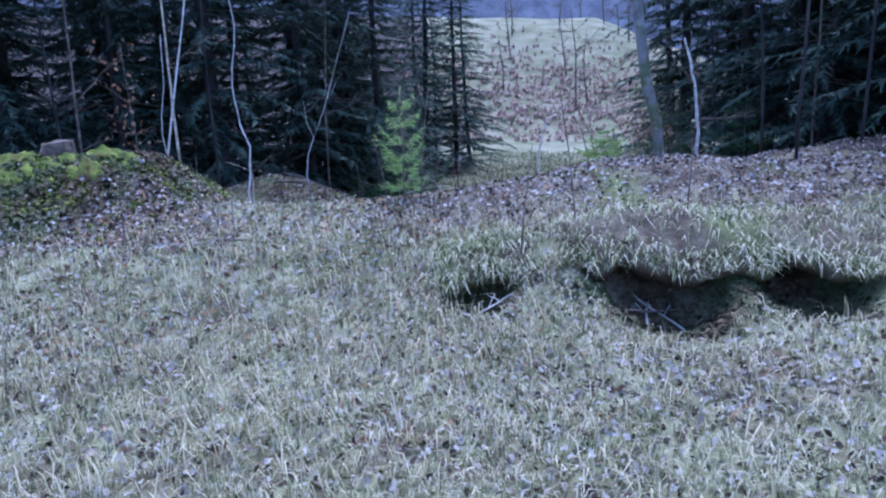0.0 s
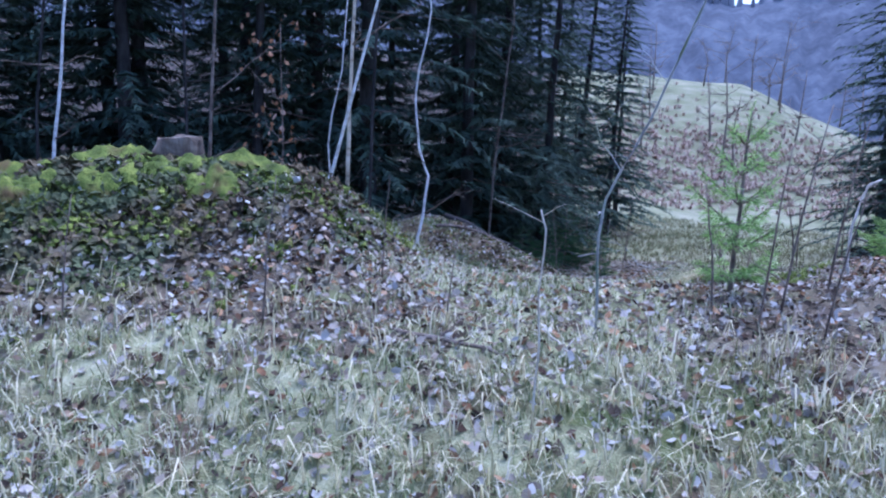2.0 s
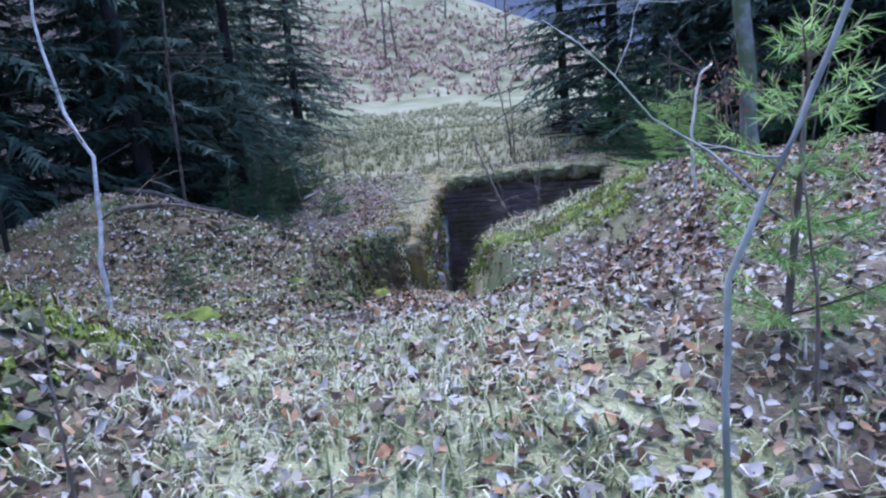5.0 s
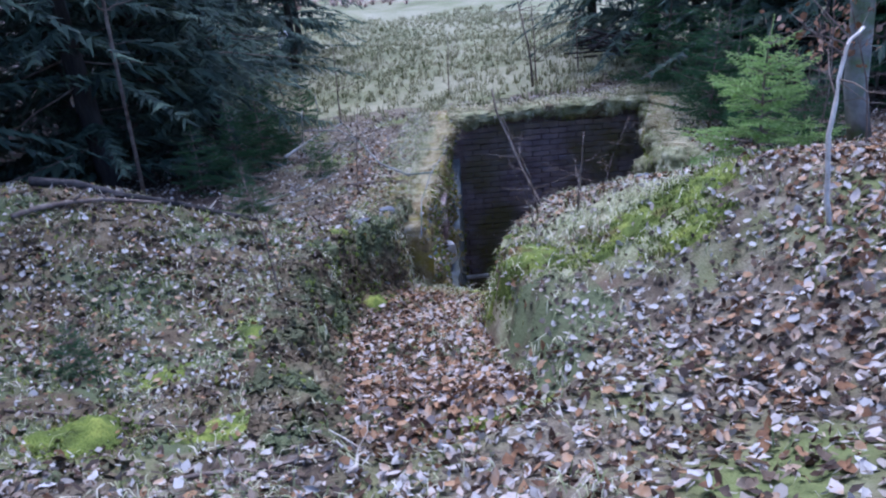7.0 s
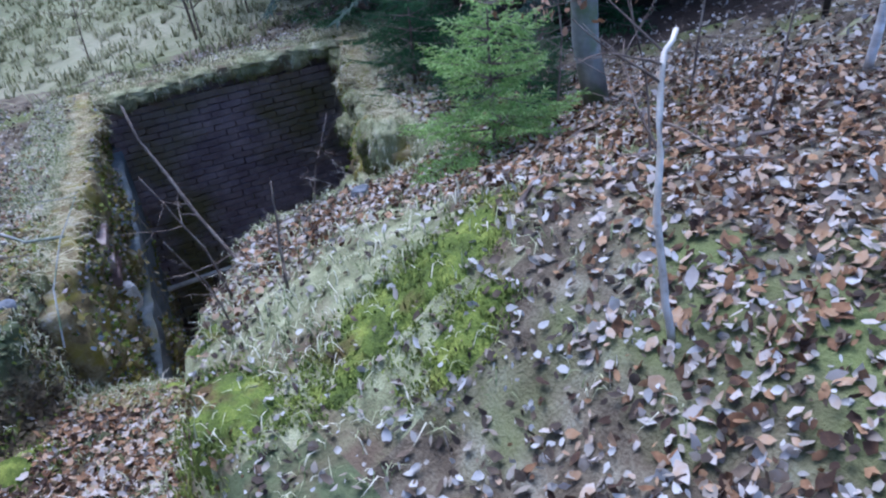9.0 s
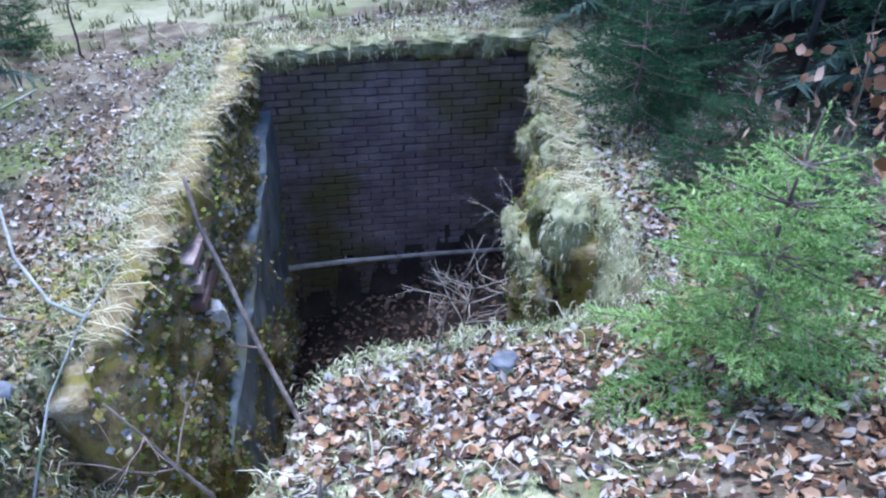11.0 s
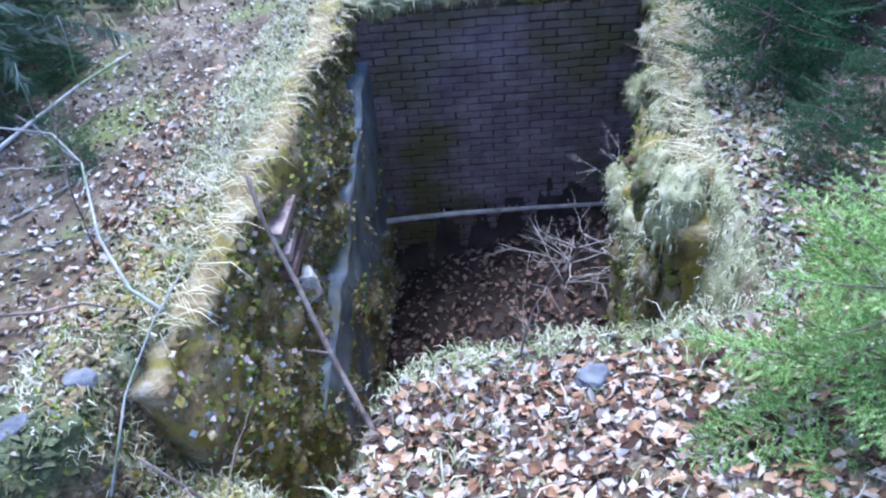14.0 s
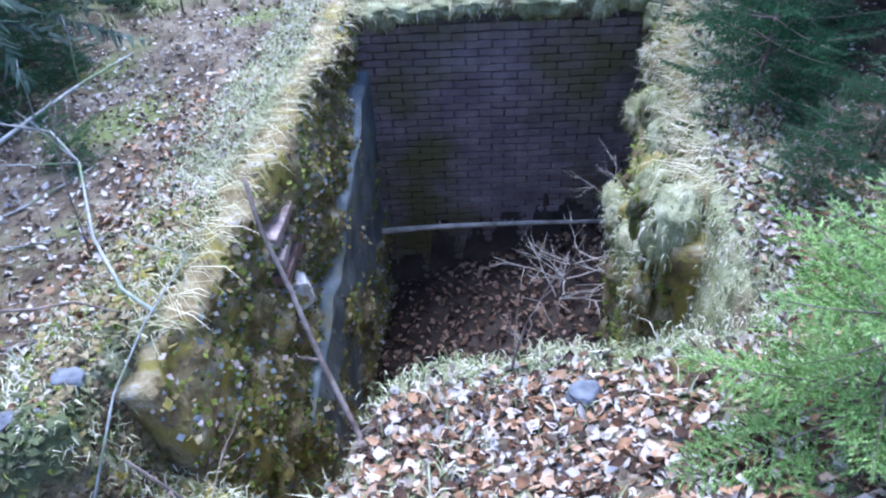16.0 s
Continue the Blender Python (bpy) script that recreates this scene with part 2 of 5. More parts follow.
def bump_at(x, y, cx, cy, rx, ry, turn=0.0):
    c, s = math.cos(turn), math.sin(turn)
    u, v = (x - cx) * c + (y - cy) * s, -(x - cx) * s + (y - cy) * c
    return math.exp(-(u / rx) ** 2 - (v / ry) ** 2)


def seg_dist(x, y, a, b):
    ax, ay, bx, by = a[0], a[1], b[0], b[1]
    t = max(0, min(1, ((x - ax) * (bx - ax) + (y - ay) * (by - ay)) / ((bx - ax) ** 2 + (by - ay) ** 2)))
    return math.hypot(x - ax - t * (bx - ax), y - ay - t * (by - ay)), t


def pit_distance(x, y):
    """Distance to the pit's edge: positive inside."""
    inside, d = False, 1e9
    for a, b in zip(PIT, PIT[1:] + PIT[:1]):
        d = min(d, seg_dist(x, y, a, b)[0])
        if (a[1] > y) != (b[1] > y) and x < (b[0] - a[0]) * (y - a[1]) / (b[1] - a[1]) + a[0]:
            inside = not inside
    return d if inside else -d


TRENCH = ((-0.68, 8.75, -0.2), (-0.62, 9.3, -0.46), (-0.5, 10.0, -0.66), (-0.28, 10.6, -0.86), (0.16, 11.2, -1.12), (0.65, 11.9, -1.7))


def pit_floor(x, y):
    u = (x - 1.42) * 0.967 - (y - 15.62) * 0.256      # across, from the corner of the back and left walls
    v = -(x - 1.42) * 0.256 - (y - 15.62) * 0.967     # out from the back wall
    z = -4.25 + 0.4 * max(0, u) ** 0.9 + 0.22 * bump_at(u, v, 1.9, 1.2, 0.9, 1.0)
    z += 0.5 * max(0, v - 2.2) ** 1.4
    return z


def hollow(x, y, cx, cy, rx, ry):
    return math.exp(-(((x - cx) / rx) ** 2 + ((y - cy) / ry) ** 2) ** 2)


def land(x, y, dug=True):
    z = smooth_profile(y, PROFILE)
    # mossy bank with the birches, and the bank's tail
    z += 0.55 * bump_at(x, y, -3.7, 6.5, 1.25, 0.55, 0.55) + 0.24 * bump_at(x, y, -2.75, 6.9, 0.5, 0.8) + 0.36 * bump_at(x, y, -2.95, 8.4, 0.8, 1.2, 0.2)
    # bank along the trench's far side
    z += 0.72 * bump_at(x, y, -2.7, 11.2, 1.35, 1.0) - 0.1 * bump_at(x, y, -1.1, 12.5, 0.8, 1.5)
    # right-hand bank and turf hummocks over the hollows
    z += 0.2 * bump_at(x, y, 1.2, 4.75, 0.75, 0.4) + 0.2 * bump_at(x, y, 1.6, 6.8, 1.6, 1.2) + 0.06 * bump_at(x, y, 0.2, 4.75, 0.4, 0.3)
    z -= 0.14 * bump_at(x, y, 1.25, 3.95, 0.5, 0.25)
    if dug:
        z -= 0.36 * hollow(x, y, 1.22, 4.52, 0.4, 0.36) + 0.28 * hollow(x, y, 0.1, 4.55, 0.22, 0.26) + 0.38 * hollow(x, y, 2.1, 4.52, 0.34, 0.42)
    # mound between trench and spruces
    z += 0.12 * bump_at(x, y, 0.55, 9.7, 0.8, 0.7)
    rise = max(0.0, min(1.0, (x - 0.2) / 1.2))
    z += 0.52 * rise * rise * (3 - 2 * rise) * bump_at(0, y, 0, 8.9, 1, 1.5)
    z += 0.5 * max(0, min(1, (x - 3.4) / 4)) * bump_at(0, y, 0, 11, 1, 6) - 0.5 * max(0, min(1, (-3.6 - x) / 5)) * bump_at(0, y, 0, 12, 1, 6)
    # far slopes
    far = max(0.0, min(1.0, (y - 40) / 30))
    z += far * (max(-12.0, -0.4 * (x - 14)) if x > 14 else min(5.0, -0.06 * (x - 14)))
    return z


def ground_z(x, y):
    z = land(x, y)
    if -3 < x < 6 and 8 < y < 17:
        d, k, best = 1e9, 0, 0
        for i, (a, b) in enumerate(zip(TRENCH, TRENCH[1:])):
            dd, t = seg_dist(x, y, a, b)
            if dd < d:
                d, best = dd, a[2] + (b[2] - a[2]) * t
        w = max(0.0, min(1.0, (0.58 + 0.1 * noise.noise((x * 2.5, y * 2.5, 4)) - d) / 0.13))
        w = w * w * (3 - 2 * w)
        z = z * (1 - w) + min(z, best) * w
        p = pit_distance(x, y) + 0.05 * noise.noise((x * 3, y * 3, 0))
        if p > -0.1:
            w = max(0.0, min(1.0, (p + 0.1) / 0.12))
            z = z * (1 - w) + min(z, pit_floor(x, y)) * w
    if -9 < x < 10 and -4 < y < 24:
        z += 0.03 * noise.noise((x * 1.7, y * 1.7, 3)) + 0.018 * noise.noise((x * 5, y * 5, 7))
        z += (0.05 * noise.noise((x * 3.1, y * 3.1, 11)) + 0.035 * noise.noise((x * 7, y * 7, 13))) * bump_at(x, y, -1.9, 10.3, 1.6, 1.9)
    elif y > 24:
        z += 0.3 * noise.noise((x * 0.2, y * 0.2, 3))
    return z


def spaced(lo, hi, step, out_lo, out_hi, growth=1.12):
    mid = list(np.arange(lo, hi, step))
    left, s, p = [], step, lo
    while p > out_lo:
        s *= growth
        p -= s
        left.append(p)
    right, s, p = [], step, mid[-1]
    while p < out_hi:
        s *= growth
        p += s
        right.append(p)
    return left[::-1] + mid + right


XS, YS = spaced(-5.5, 6.0, 0.09, -260, 260), spaced(-1.0, 17.5, 0.09, -120, 300)
gv = [(x, y, ground_z(x, y)) for y in YS for x in XS]
nx = len(XS)
gf = [(j * nx + i, j * nx + i + 1, (j + 1) * nx + i + 1, (j + 1) * nx + i) for j in range(len(YS) - 1) for i in range(nx - 1)]
ground = tagged(mesh_object("ground", gv, gf, (M_SOIL, M_MEADOW, M_FLOOR, M_TURF, M_BANK)), "uneven woodland ground of soil, moss and trampled grass", "ground", kind="structure")
IX, IY = min(range(nx), key=lambda i: abs(XS[i] + 5.5)), min(range(len(YS)), key=lambda j: abs(YS[j] + 1.0))


def surface_z(x, y):
    """Height of the ground sheet itself, read between its corners where it is finely laid."""
    if not (-5.4 < x < 5.8 and -0.9 < y < 17.2):
        return ground_z(x, y)
    u, v = (x + 5.5) / 0.09, (y + 1.0) / 0.09
    i, j = int(u), int(v)
    u, v = u - i, v - j
    k = (IY + j) * nx + IX + i
    return (gv[k][2] * (1 - u) + gv[k + 1][2] * u) * (1 - v) + (gv[k + nx][2] * (1 - u) + gv[k + nx + 1][2] * u) * v


def ground_kind(x, y):
    if y > 16.6 + 0.8 * noise.noise((x * 1.3, y * 1.3, 5)) and -1.6 + 0.6 * noise.noise((y, x, 3)) < x < 60:
        return 1
    if bump_at(x, y, -3.75, 6.3, 1.15, 0.6, 0.55) > 0.4:
        return 4
    if hollow(x, y, 1.22, 4.52, 0.55, 0.5) + hollow(x, y, 0.1, 4.55, 0.28, 0.3) + hollow(x, y, 2.1, 4.52, 0.42, 0.5) > 0.3:
        return 4
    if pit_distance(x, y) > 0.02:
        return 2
    wob = 0.3 * noise.noise((x * 2, y * 2, 8)) + 0.5 * noise.noise((x * 0.7, y * 0.7, 2))
    if y + wob < 5.0 or bump_at(x, y, 0.55, 9.9, 0.8, 0.9) + wob > 0.5 or (pit_distance(x, y) > -0.5 and y > 11.0) or (bump_at(x, y, -1.45, 6.6, 0.75, 1.7) + 0.6 * wob > 0.45):
        return 3
    if x < 0.2 + 0.3 * wob and 8.5 + 0.6 * wob < y < 12.8 and not x < -3.8:
        return 4
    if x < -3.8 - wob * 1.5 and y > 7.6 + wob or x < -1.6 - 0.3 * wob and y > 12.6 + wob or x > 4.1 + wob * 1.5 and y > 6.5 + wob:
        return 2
    return 0


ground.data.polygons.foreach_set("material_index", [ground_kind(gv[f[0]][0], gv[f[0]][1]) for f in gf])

# ---------------------------------------------------------------- masonry of the pit
def wall_sheet(name, a, b, z_top, z_bot, mat, out, rough=0.06, step=0.08, lean=0.0, label="", top_wave=0.05, z_top_end=None):
    """A rough, thick wall from a to b in plan, facing out."""
    a, b, o = Vector((*a, 0)), Vector((*b, 0)), Vector((*out, 0)).normalized()
    n, m = max(2, int((b - a).length / step)), max(2, int((z_top - z_bot) / step))
    z_end = z_top if z_top_end is None else z_top_end
    s, verts = Soup(), []
    for j in range(m + 1):
        for i in range(n + 1):
            t, h = i / n, j / m
            p = a.lerp(b, t)
            top = z_top + (z_end - z_top) * t
            z = top + (z_bot - top) * h + top_wave * noise.noise((p.x * 3, p.y * 3, 1)) * (1 - h)
            d = rough * (noise.noise((p.x * 2.2, p.y * 2.2, z * 2.2)) + 0.5 * noise.noise((p.x * 6, p.y * 6, z * 7)) + 0.25 * noise.noise((p.x * 15, p.y * 15, z * 18)))
            verts.append(p + o * (d + lean * h) + Vector((0, 0, z)))
    k = (n + 1) * (m + 1)
    back = [v - o * 0.22 for v in verts]
    faces = [(j * (n + 1) + i, (j + 1) * (n + 1) + i, (j + 1) * (n + 1) + i + 1, j * (n + 1) + i + 1) for j in range(m) for i in range(n)]
    rear = [tuple(q + k for q in f[::-1]) for f in faces]
    edge = [(i, i + 1, k + i + 1, k + i) for i in range(n)]
    edge += [(j * (n + 1), j * (n + 1) + k, (j + 1) * (n + 1) + k, (j + 1) * (n + 1)) for j in range(m)]
    edge += [(j * (n + 1) + n, (j + 1) * (n + 1) + n, (j + 1) * (n + 1) + n + k, j * (n + 1) + n + k) for j in range(m)]
    s.add(verts + back, faces + rear + edge)
    return tagged(s.build(name, mat), label, "wall", kind="structure")


wall_west = wall_sheet("wall_west", (0.0, 11.6), (1.45, 15.75), -0.68, -4.4, M_ROCK, (0.96, -0.3), 0.13, step=0.05, lean=0.1, label="crumbling mossy masonry side wall of the sunken pit", z_top_end=-0.95)
wall_render = wall_sheet("wall_west_render", (0.47, 12.62), (1.53, 15.66), -2.5, -4.5, M_PLASTER, (0.96, -0.3), 0.03, step=0.05, lean=-0.04, top_wave=0.25, label="flaking grey render on the pit's side wall", z_top_end=-1.5)
wall_back = wall_sheet("wall_back", (1.3, 15.68), (4.2, 14.91), -1.06, -4.5, M_MORTAR, (-0.256, -0.967), 0.03, label="dark damp brick back wall of the sunken pit")
wall_east = wall_sheet("wall_east", (4.05, 14.95), (2.42, 11.75), -0.85, -4.0, M_ROCK, (-0.85, 0.5), 0.2, step=0.06, lean=0.3, label="overgrown mossy side wall of the sunken pit", z_top_end=-0.72)

# ---------------------------------------------------------------- plants
def spruce(name, height, seed, low=0.8, spread=2.0, per=86, mat=None):
    """A forest spruce: trunk, dead lower limbs, drooping boughs of needle sprays."""
    rng = random.Random(seed)
    tree = new(name)
    t = Soup()
    pts = wiggle((0, 0, -0.3), (rng.uniform(-0.2, 0.2), 0, height), 10, 0.03, rng)
    t.tube(pts, taper(height * 0.009 + 0.02, 0.01, 10), 9)
    t.build("trunk", M_BARK, tree)
    for k in range(9):
        z = rng.uniform(0.4, height * 0.3)
        a = rng.uniform(0, 6.283)
        ln = rng.uniform(0.6, 1.5)
        limb = Soup()
        limb.tube(wiggle((0, 0, z), (math.cos(a) * ln, math.sin(a) * ln, z + rng.uniform(-0.35, 0.2)), 4, 0.04, rng), taper(0.014, 0.003, 4), 4)
        limb.build("dead_limb", M_TWIG, tree)
    crown = Soup()
    z, n = low, 0
    while z < height - 0.2:
        f = 1 - (z - low) / (height - low)
        for k in range(6):
            a = rng.uniform(0, 6.283)
            ln = spread * (0.25 + 0.75 * f) * rng.uniform(0.6, 1.1)
            droop = rng.uniform(0.15, 0.5)
            for q in range(per):
                s = (q + rng.random()) / per
                r = ln * (0.1 + 0.9 * s)
                p = Vector((math.cos(a) * r, math.sin(a) * r, z - droop * r * s + 0.1 * s * s * ln))
                side = a + rng.choice((-1, 1)) * rng.uniform(0.2, 1.2)
                l2 = ln * rng.uniform(0.06, 0.17) * (1.15 - 0.6 * s)
                d = Vector((math.cos(side), math.sin(side), rng.uniform(-0.9, 0.0))).normalized()
                w = d.cross(Vector((rng.uniform(-0.6, 0.6), rng.uniform(-0.6, 0.6), 1))).normalized() * l2 * 0.12
                crown.add([p + w, p - w, p + d * l2], [(0, 1, 2)])
        z += rng.uniform(0.16, 0.3) * (0.6 + 0.5 * f)
    crown.build("crown", mat or M_NEEDLE, tree)
    return tree


def young_spruce(name, height, spread, seed, mat=M_FRESH, tiers=7, needle=0.016, lift=0.0, gap=0.0034, arms=6):
    """A small spruce: whorls of flat, herringbone sprays with single needles."""
    rng = random.Random(seed)
    tree = new(name)
    t, c = Soup(), Soup()
    t.tube(wiggle((0, 0, -0.08), (0.02, 0.01, height), 6, 0.006, rng), taper(0.014, 0.003, 6), 6)
    twigs = [(Vector((0, 0, height * 0.86)), Vector((0.02, 0.01, height * 1.02)))]
    for k in range(tiers):
        f = k / tiers
        z = height * (0.08 + 0.84 * f) + rng.uniform(-0.02, 0.02)
        for b in range(arms):
            a = 6.283 * (b + 0.37 * k + rng.random() * 0.6) / arms
            ln = spread * (1 - 0.8 * f * f) * (1 - 0.25 * f) * rng.uniform(0.45, 1.15) + 0.04
            rise = rng.uniform(-0.38, 0.1) + lift + 0.45 * f
            h, side = Vector((math.cos(a), math.sin(a), 0)), Vector((-math.sin(a), math.cos(a), rng.uniform(-0.25, 0.25)))
            axis = [Vector((0, 0, z)) + h * ln * q / 5 + Vector((0, 0, rise * ln * q / 5 + 0.16 * ln * (q / 5) ** 2)) for q in range(6)]
            t.tube(axis, taper(0.005, 0.0014, 5), 4)
            twigs.extend(zip(axis[1:-1], axis[2:]))
            m = max(3, int(ln / 0.04))
            for q in range(m):
                u = 0.22 + 0.72 * (q + 0.5 * rng.random()) / m
                i = min(4, int(u * 5))
                p = axis[i].lerp(axis[i + 1], u * 5 - i)
                for sd in (-1, 1):
                    l2 = (0.34 * ln * (1.08 - u) + 0.025) * rng.uniform(0.6, 1.25)
                    d = (h * rng.uniform(0.5, 0.9) + side * sd * 0.8 + Vector((0, 0, rng.uniform(-0.32, 0.12)))).normalized()
                    twigs.append((p, p + d * l2))
                    if l2 > 0.09:
                        for sd2 in (-1, 1):
                            d2 = (d + side.cross(Vector((0, 0, 1))) * 0.2 + d.cross(Vector((0, 0, 1))) * sd2 * 0.8).normalized()
                            twigs.append((p + d * l2 * 0.45, p + d * l2 * 0.45 + d2 * l2 * 0.42))
    for p, q in twigs:
        d = q - p
        n = max(3, int(d.length / gap))
        dn = d.normalized()
        u = dn.orthogonal().normalized()
        v = dn.cross(u)
        for i in range(n):
            b = p + d * (i / n)
            w = rng.uniform(0, 6.283)
            out = (u * math.cos(w) + v * math.sin(w)) * 0.8 + dn * 0.8
            tip = b + out.normalized() * needle * rng.uniform(0.75, 1.2)
            x = out.cross(dn).normalized() * 0.003
            c.add([b - x, b + x, tip], [(0, 1, 2)])
    t.build("stem", M_TWIG, tree)
    c.build("needles", mat, tree)
    return tree


def sapling(name, line, r0, r1, mat, seed, twigs=6, reach=0.35, twig_mat=None, sub=2, sides=7, from_t=0.3):
    """A bare young tree along the given bent line, each side twig a part of its own."""
    rng = random.Random(seed)
    tree = new(name)
    line = [Vector(p) for p in line]
    base = line[0].copy()
    tree.location = base
    pts = []
    for a, b in zip(line, line[1:]):
        for k in range(3):
            pts.append(a.lerp(b, k / 3) - base + Vector((rng.uniform(-1, 1), rng.uniform(-1, 1), 0)) * r0 * 0.5)
    pts.append(line[-1] - base)
    pts[0].z -= 0.05
    s = Soup()
    s.tube(pts, taper(r0, r1, len(pts) - 1), sides)
    s.build("stem", mat, tree)
    for k in range(twigs):
        i = int((from_t + (1 - from_t) * rng.random()) * (len(pts) - 1))
        a, ln = rng.uniform(0, 6.283), reach * rng.uniform(0.4, 1.2)
        r = (r0 + (r1 - r0) * i / len(pts)) * 0.5
        tip = pts[i] + Vector((math.cos(a), math.sin(a), rng.uniform(-0.1, 0.9))) * ln
        s = Soup()
        w = wiggle(pts[i], tip, 5, ln * 0.05, rng)
        s.tube(w, taper(r, r * 0.25, 5), 5)
        for q in range(sub):
            p = w[rng.randint(2, 4)]
            a2 = a + rng.uniform(-1.2, 1.2)
            s.tube(wiggle(p, p + Vector((math.cos(a2), math.sin(a2), rng.uniform(-0.2, 0.8))) * ln * 0.45, 3, ln * 0.03, rng), taper(r * 0.5, r * 0.15, 3), 4)
        s.build("twig", twig_mat or mat, tree)
    return tree


def leaf_shape(rng, size):
    """A curled, pointed leaf: eight corners round a folded midrib."""
    l, w, c = size, size * rng.uniform(0.35, 0.75), rng.uniform(-0.4, 0.7)
    j = lambda: rng.uniform(0.7, 1.3)
    return [Vector((-l * 0.5 * j(), 0, c * l * 0.4)), Vector((-l * 0.15 * j(), w * 0.5 * j(), c * l * 0.5 * rng.random())), Vector((l * 0.22 * j(), w * 0.42 * j(), c * l * 0.4 * rng.uniform(-0.5, 1))), Vector((l * 0.52 * j(), w * rng.uniform(-0.15, 0.15), c * l * 0.6 * rng.uniform(-0.4, 1))),
            Vector((l * 0.25 * j(), -w * 0.42 * j(), c * l * 0.4 * rng.uniform(-0.5, 1))), Vector((-l * 0.12 * j(), -w * 0.5 * j(), c * l * 0.5 * rng.random())), Vector((0.05 * l, 0, -abs(c) * 0.06 * l))]


LEAF_FACES = [(0, 6, 1), (1, 6, 2), (2, 6, 3), (3, 6, 4), (4, 6, 5), (5, 6, 0)]


def clear_of_pit(x, y):
    return not (-1 < x < 5 and 11 < y < 16.5) or pit_distance(x, y) < -0.16


def litter(name, count, where, mat, size, seed, label):
    """Fallen leaves strewn where the given weight allows."""
    rng = random.Random(seed)
    s, tries = Soup(), 0
    x0, x1, y0, y1, weight = where
    n = 0
    while n < count and tries < count * 8:
        tries += 1
        x, y = rng.uniform(x0, x1), rng.uniform(y0, y1)
        if rng.random() > weight(x, y):
            continue
        z = surface_z(x, y)
        e = 0.06
        slope = Vector((-(surface_z(x + e, y) - z) / e, -(surface_z(x, y + e) - z) / e, 1))
        if slope.length > 3:
            continue
        m = slope.normalized().to_track_quat("Z", "Y").to_matrix() @ Euler((rng.gauss(0, 0.5), rng.gauss(0, 0.5), rng.uniform(0, 6.283))).to_matrix()
        o = Vector((x, y, z + rng.uniform(0.004, 0.03)))
        s.add([o + m @ v for v in leaf_shape(rng, size * rng.uniform(0.35, 1.3))], LEAF_FACES)
        n += 1
    return tagged(s.build(name, mat), label, "leaf litter", kind="stuff")


def grass(name, count, where, mat, length, seed, label, lean=0.6, width=0.004, clump=6):
    rng = random.Random(seed)
    s, tries, n = Soup(), 0, 0
    x0, x1, y0, y1, weight = where
    while n < count and tries < count * 8:
        tries += 1
        x, y = rng.uniform(x0, x1), rng.uniform(y0, y1)
        if rng.random() > weight(x, y):
            continue
        z = surface_z(x, y)
        for k in range(clump):
            n += 1
            a, ln = rng.uniform(0, 6.283), length * rng.uniform(0.4, 1.25)
            d = Vector((math.cos(a), math.sin(a), 0))
            bx, by = x + rng.gauss(0, 0.03), y + rng.gauss(0, 0.03)
            b = Vector((bx, by, z - 0.01))
            le = lean * rng.uniform(0.3, 1.5)
            p1 = b + d * ln * 0.25 * le + Vector((0, 0, ln * 0.5))
            p2 = b + d * ln * 0.8 * le + Vector((0, 0, ln * (0.95 - 0.55 * le) if le < 1.3 else ln * 0.2))
            w = Vector((-d.y, d.x, 0)) * width * rng.uniform(0.6, 1.3)
            s.add([b - w, b + w, p1 + w * 0.8, p1 - w * 0.8, p2], [(0, 1, 2, 3), (3, 2, 4)])
    return tagged(s.build(name, mat), label, "grass", kind="stuff")


def moss_pad(name, x, y, rx, ry, h, turn, seed, label, z=None, mat=M_MOSS):
    """A lumpy cushion of moss lying on the ground."""
    n, m = 22, 8
    s = Soup()
    verts, faces = [], []
    c, sn = math.cos(turn), math.sin(turn)
    for j in range(m + 1):
        r = j / m
        for i in range(n):
            a = 6.283 * i / n
            wob = 1 + 0.3 * noise.noise((math.cos(a) * 1.5 + seed, math.sin(a) * 1.5, seed))
            u, v = math.cos(a) * r * rx * wob, math.sin(a) * r * ry * wob
            px, py = x + u * c - v * sn, y + u * sn + v * c
            lump = 0.7 * h * noise.noise((px * 9, py * 9, seed)) + 0.5 * h * noise.noise((px * 26, py * 26, seed))
            verts.append(Vector((px, py, (surface_z(px, py) if z is None else z) + (h * (1 - r * r) + lump * (1 - r ** 4)) - 0.012 * r)))
    for j in range(m):
        for i in range(n):
            i2 = (i + 1) % n
            faces.append((j * n + i, (j + 1) * n + i, (j + 1) * n + i2, j * n + i2))
    s.add(verts, faces)
    return tagged(s.build(name, mat), label, "moss")


def boulder(name, x, y, z, sx, sy, sz, seed, mat, label, turn=0.0, category="stone", cut=0.0):
    bm = bmesh.new()
    bmesh.ops.create_icosphere(bm, subdivisions=3, radius=1)
    for v in bm.verts:
        p = v.co.copy()
        k = 1 + 0.28 * noise.noise(p * 1.3 + Vector((seed, 0, 0))) + 0.1 * noise.noise(p * 4 + Vector((seed, 5, 0)))
        v.co = Vector((max(-0.8, min(0.8, p.x * k)) * sx, max(-0.8, min(0.8, p.y * k)) * sy, max(-0.7, min(0.7 - cut, p.z * k)) * sz))
    me = bpy.data.meshes.new(name)
    bm.to_mesh(me)
    bm.free()
    me.materials.append(mat)
    ob = new(name, me)
    ob.matrix_world = pose(x, y, z, 0, 0, turn)
    return tagged(ob, label, category)


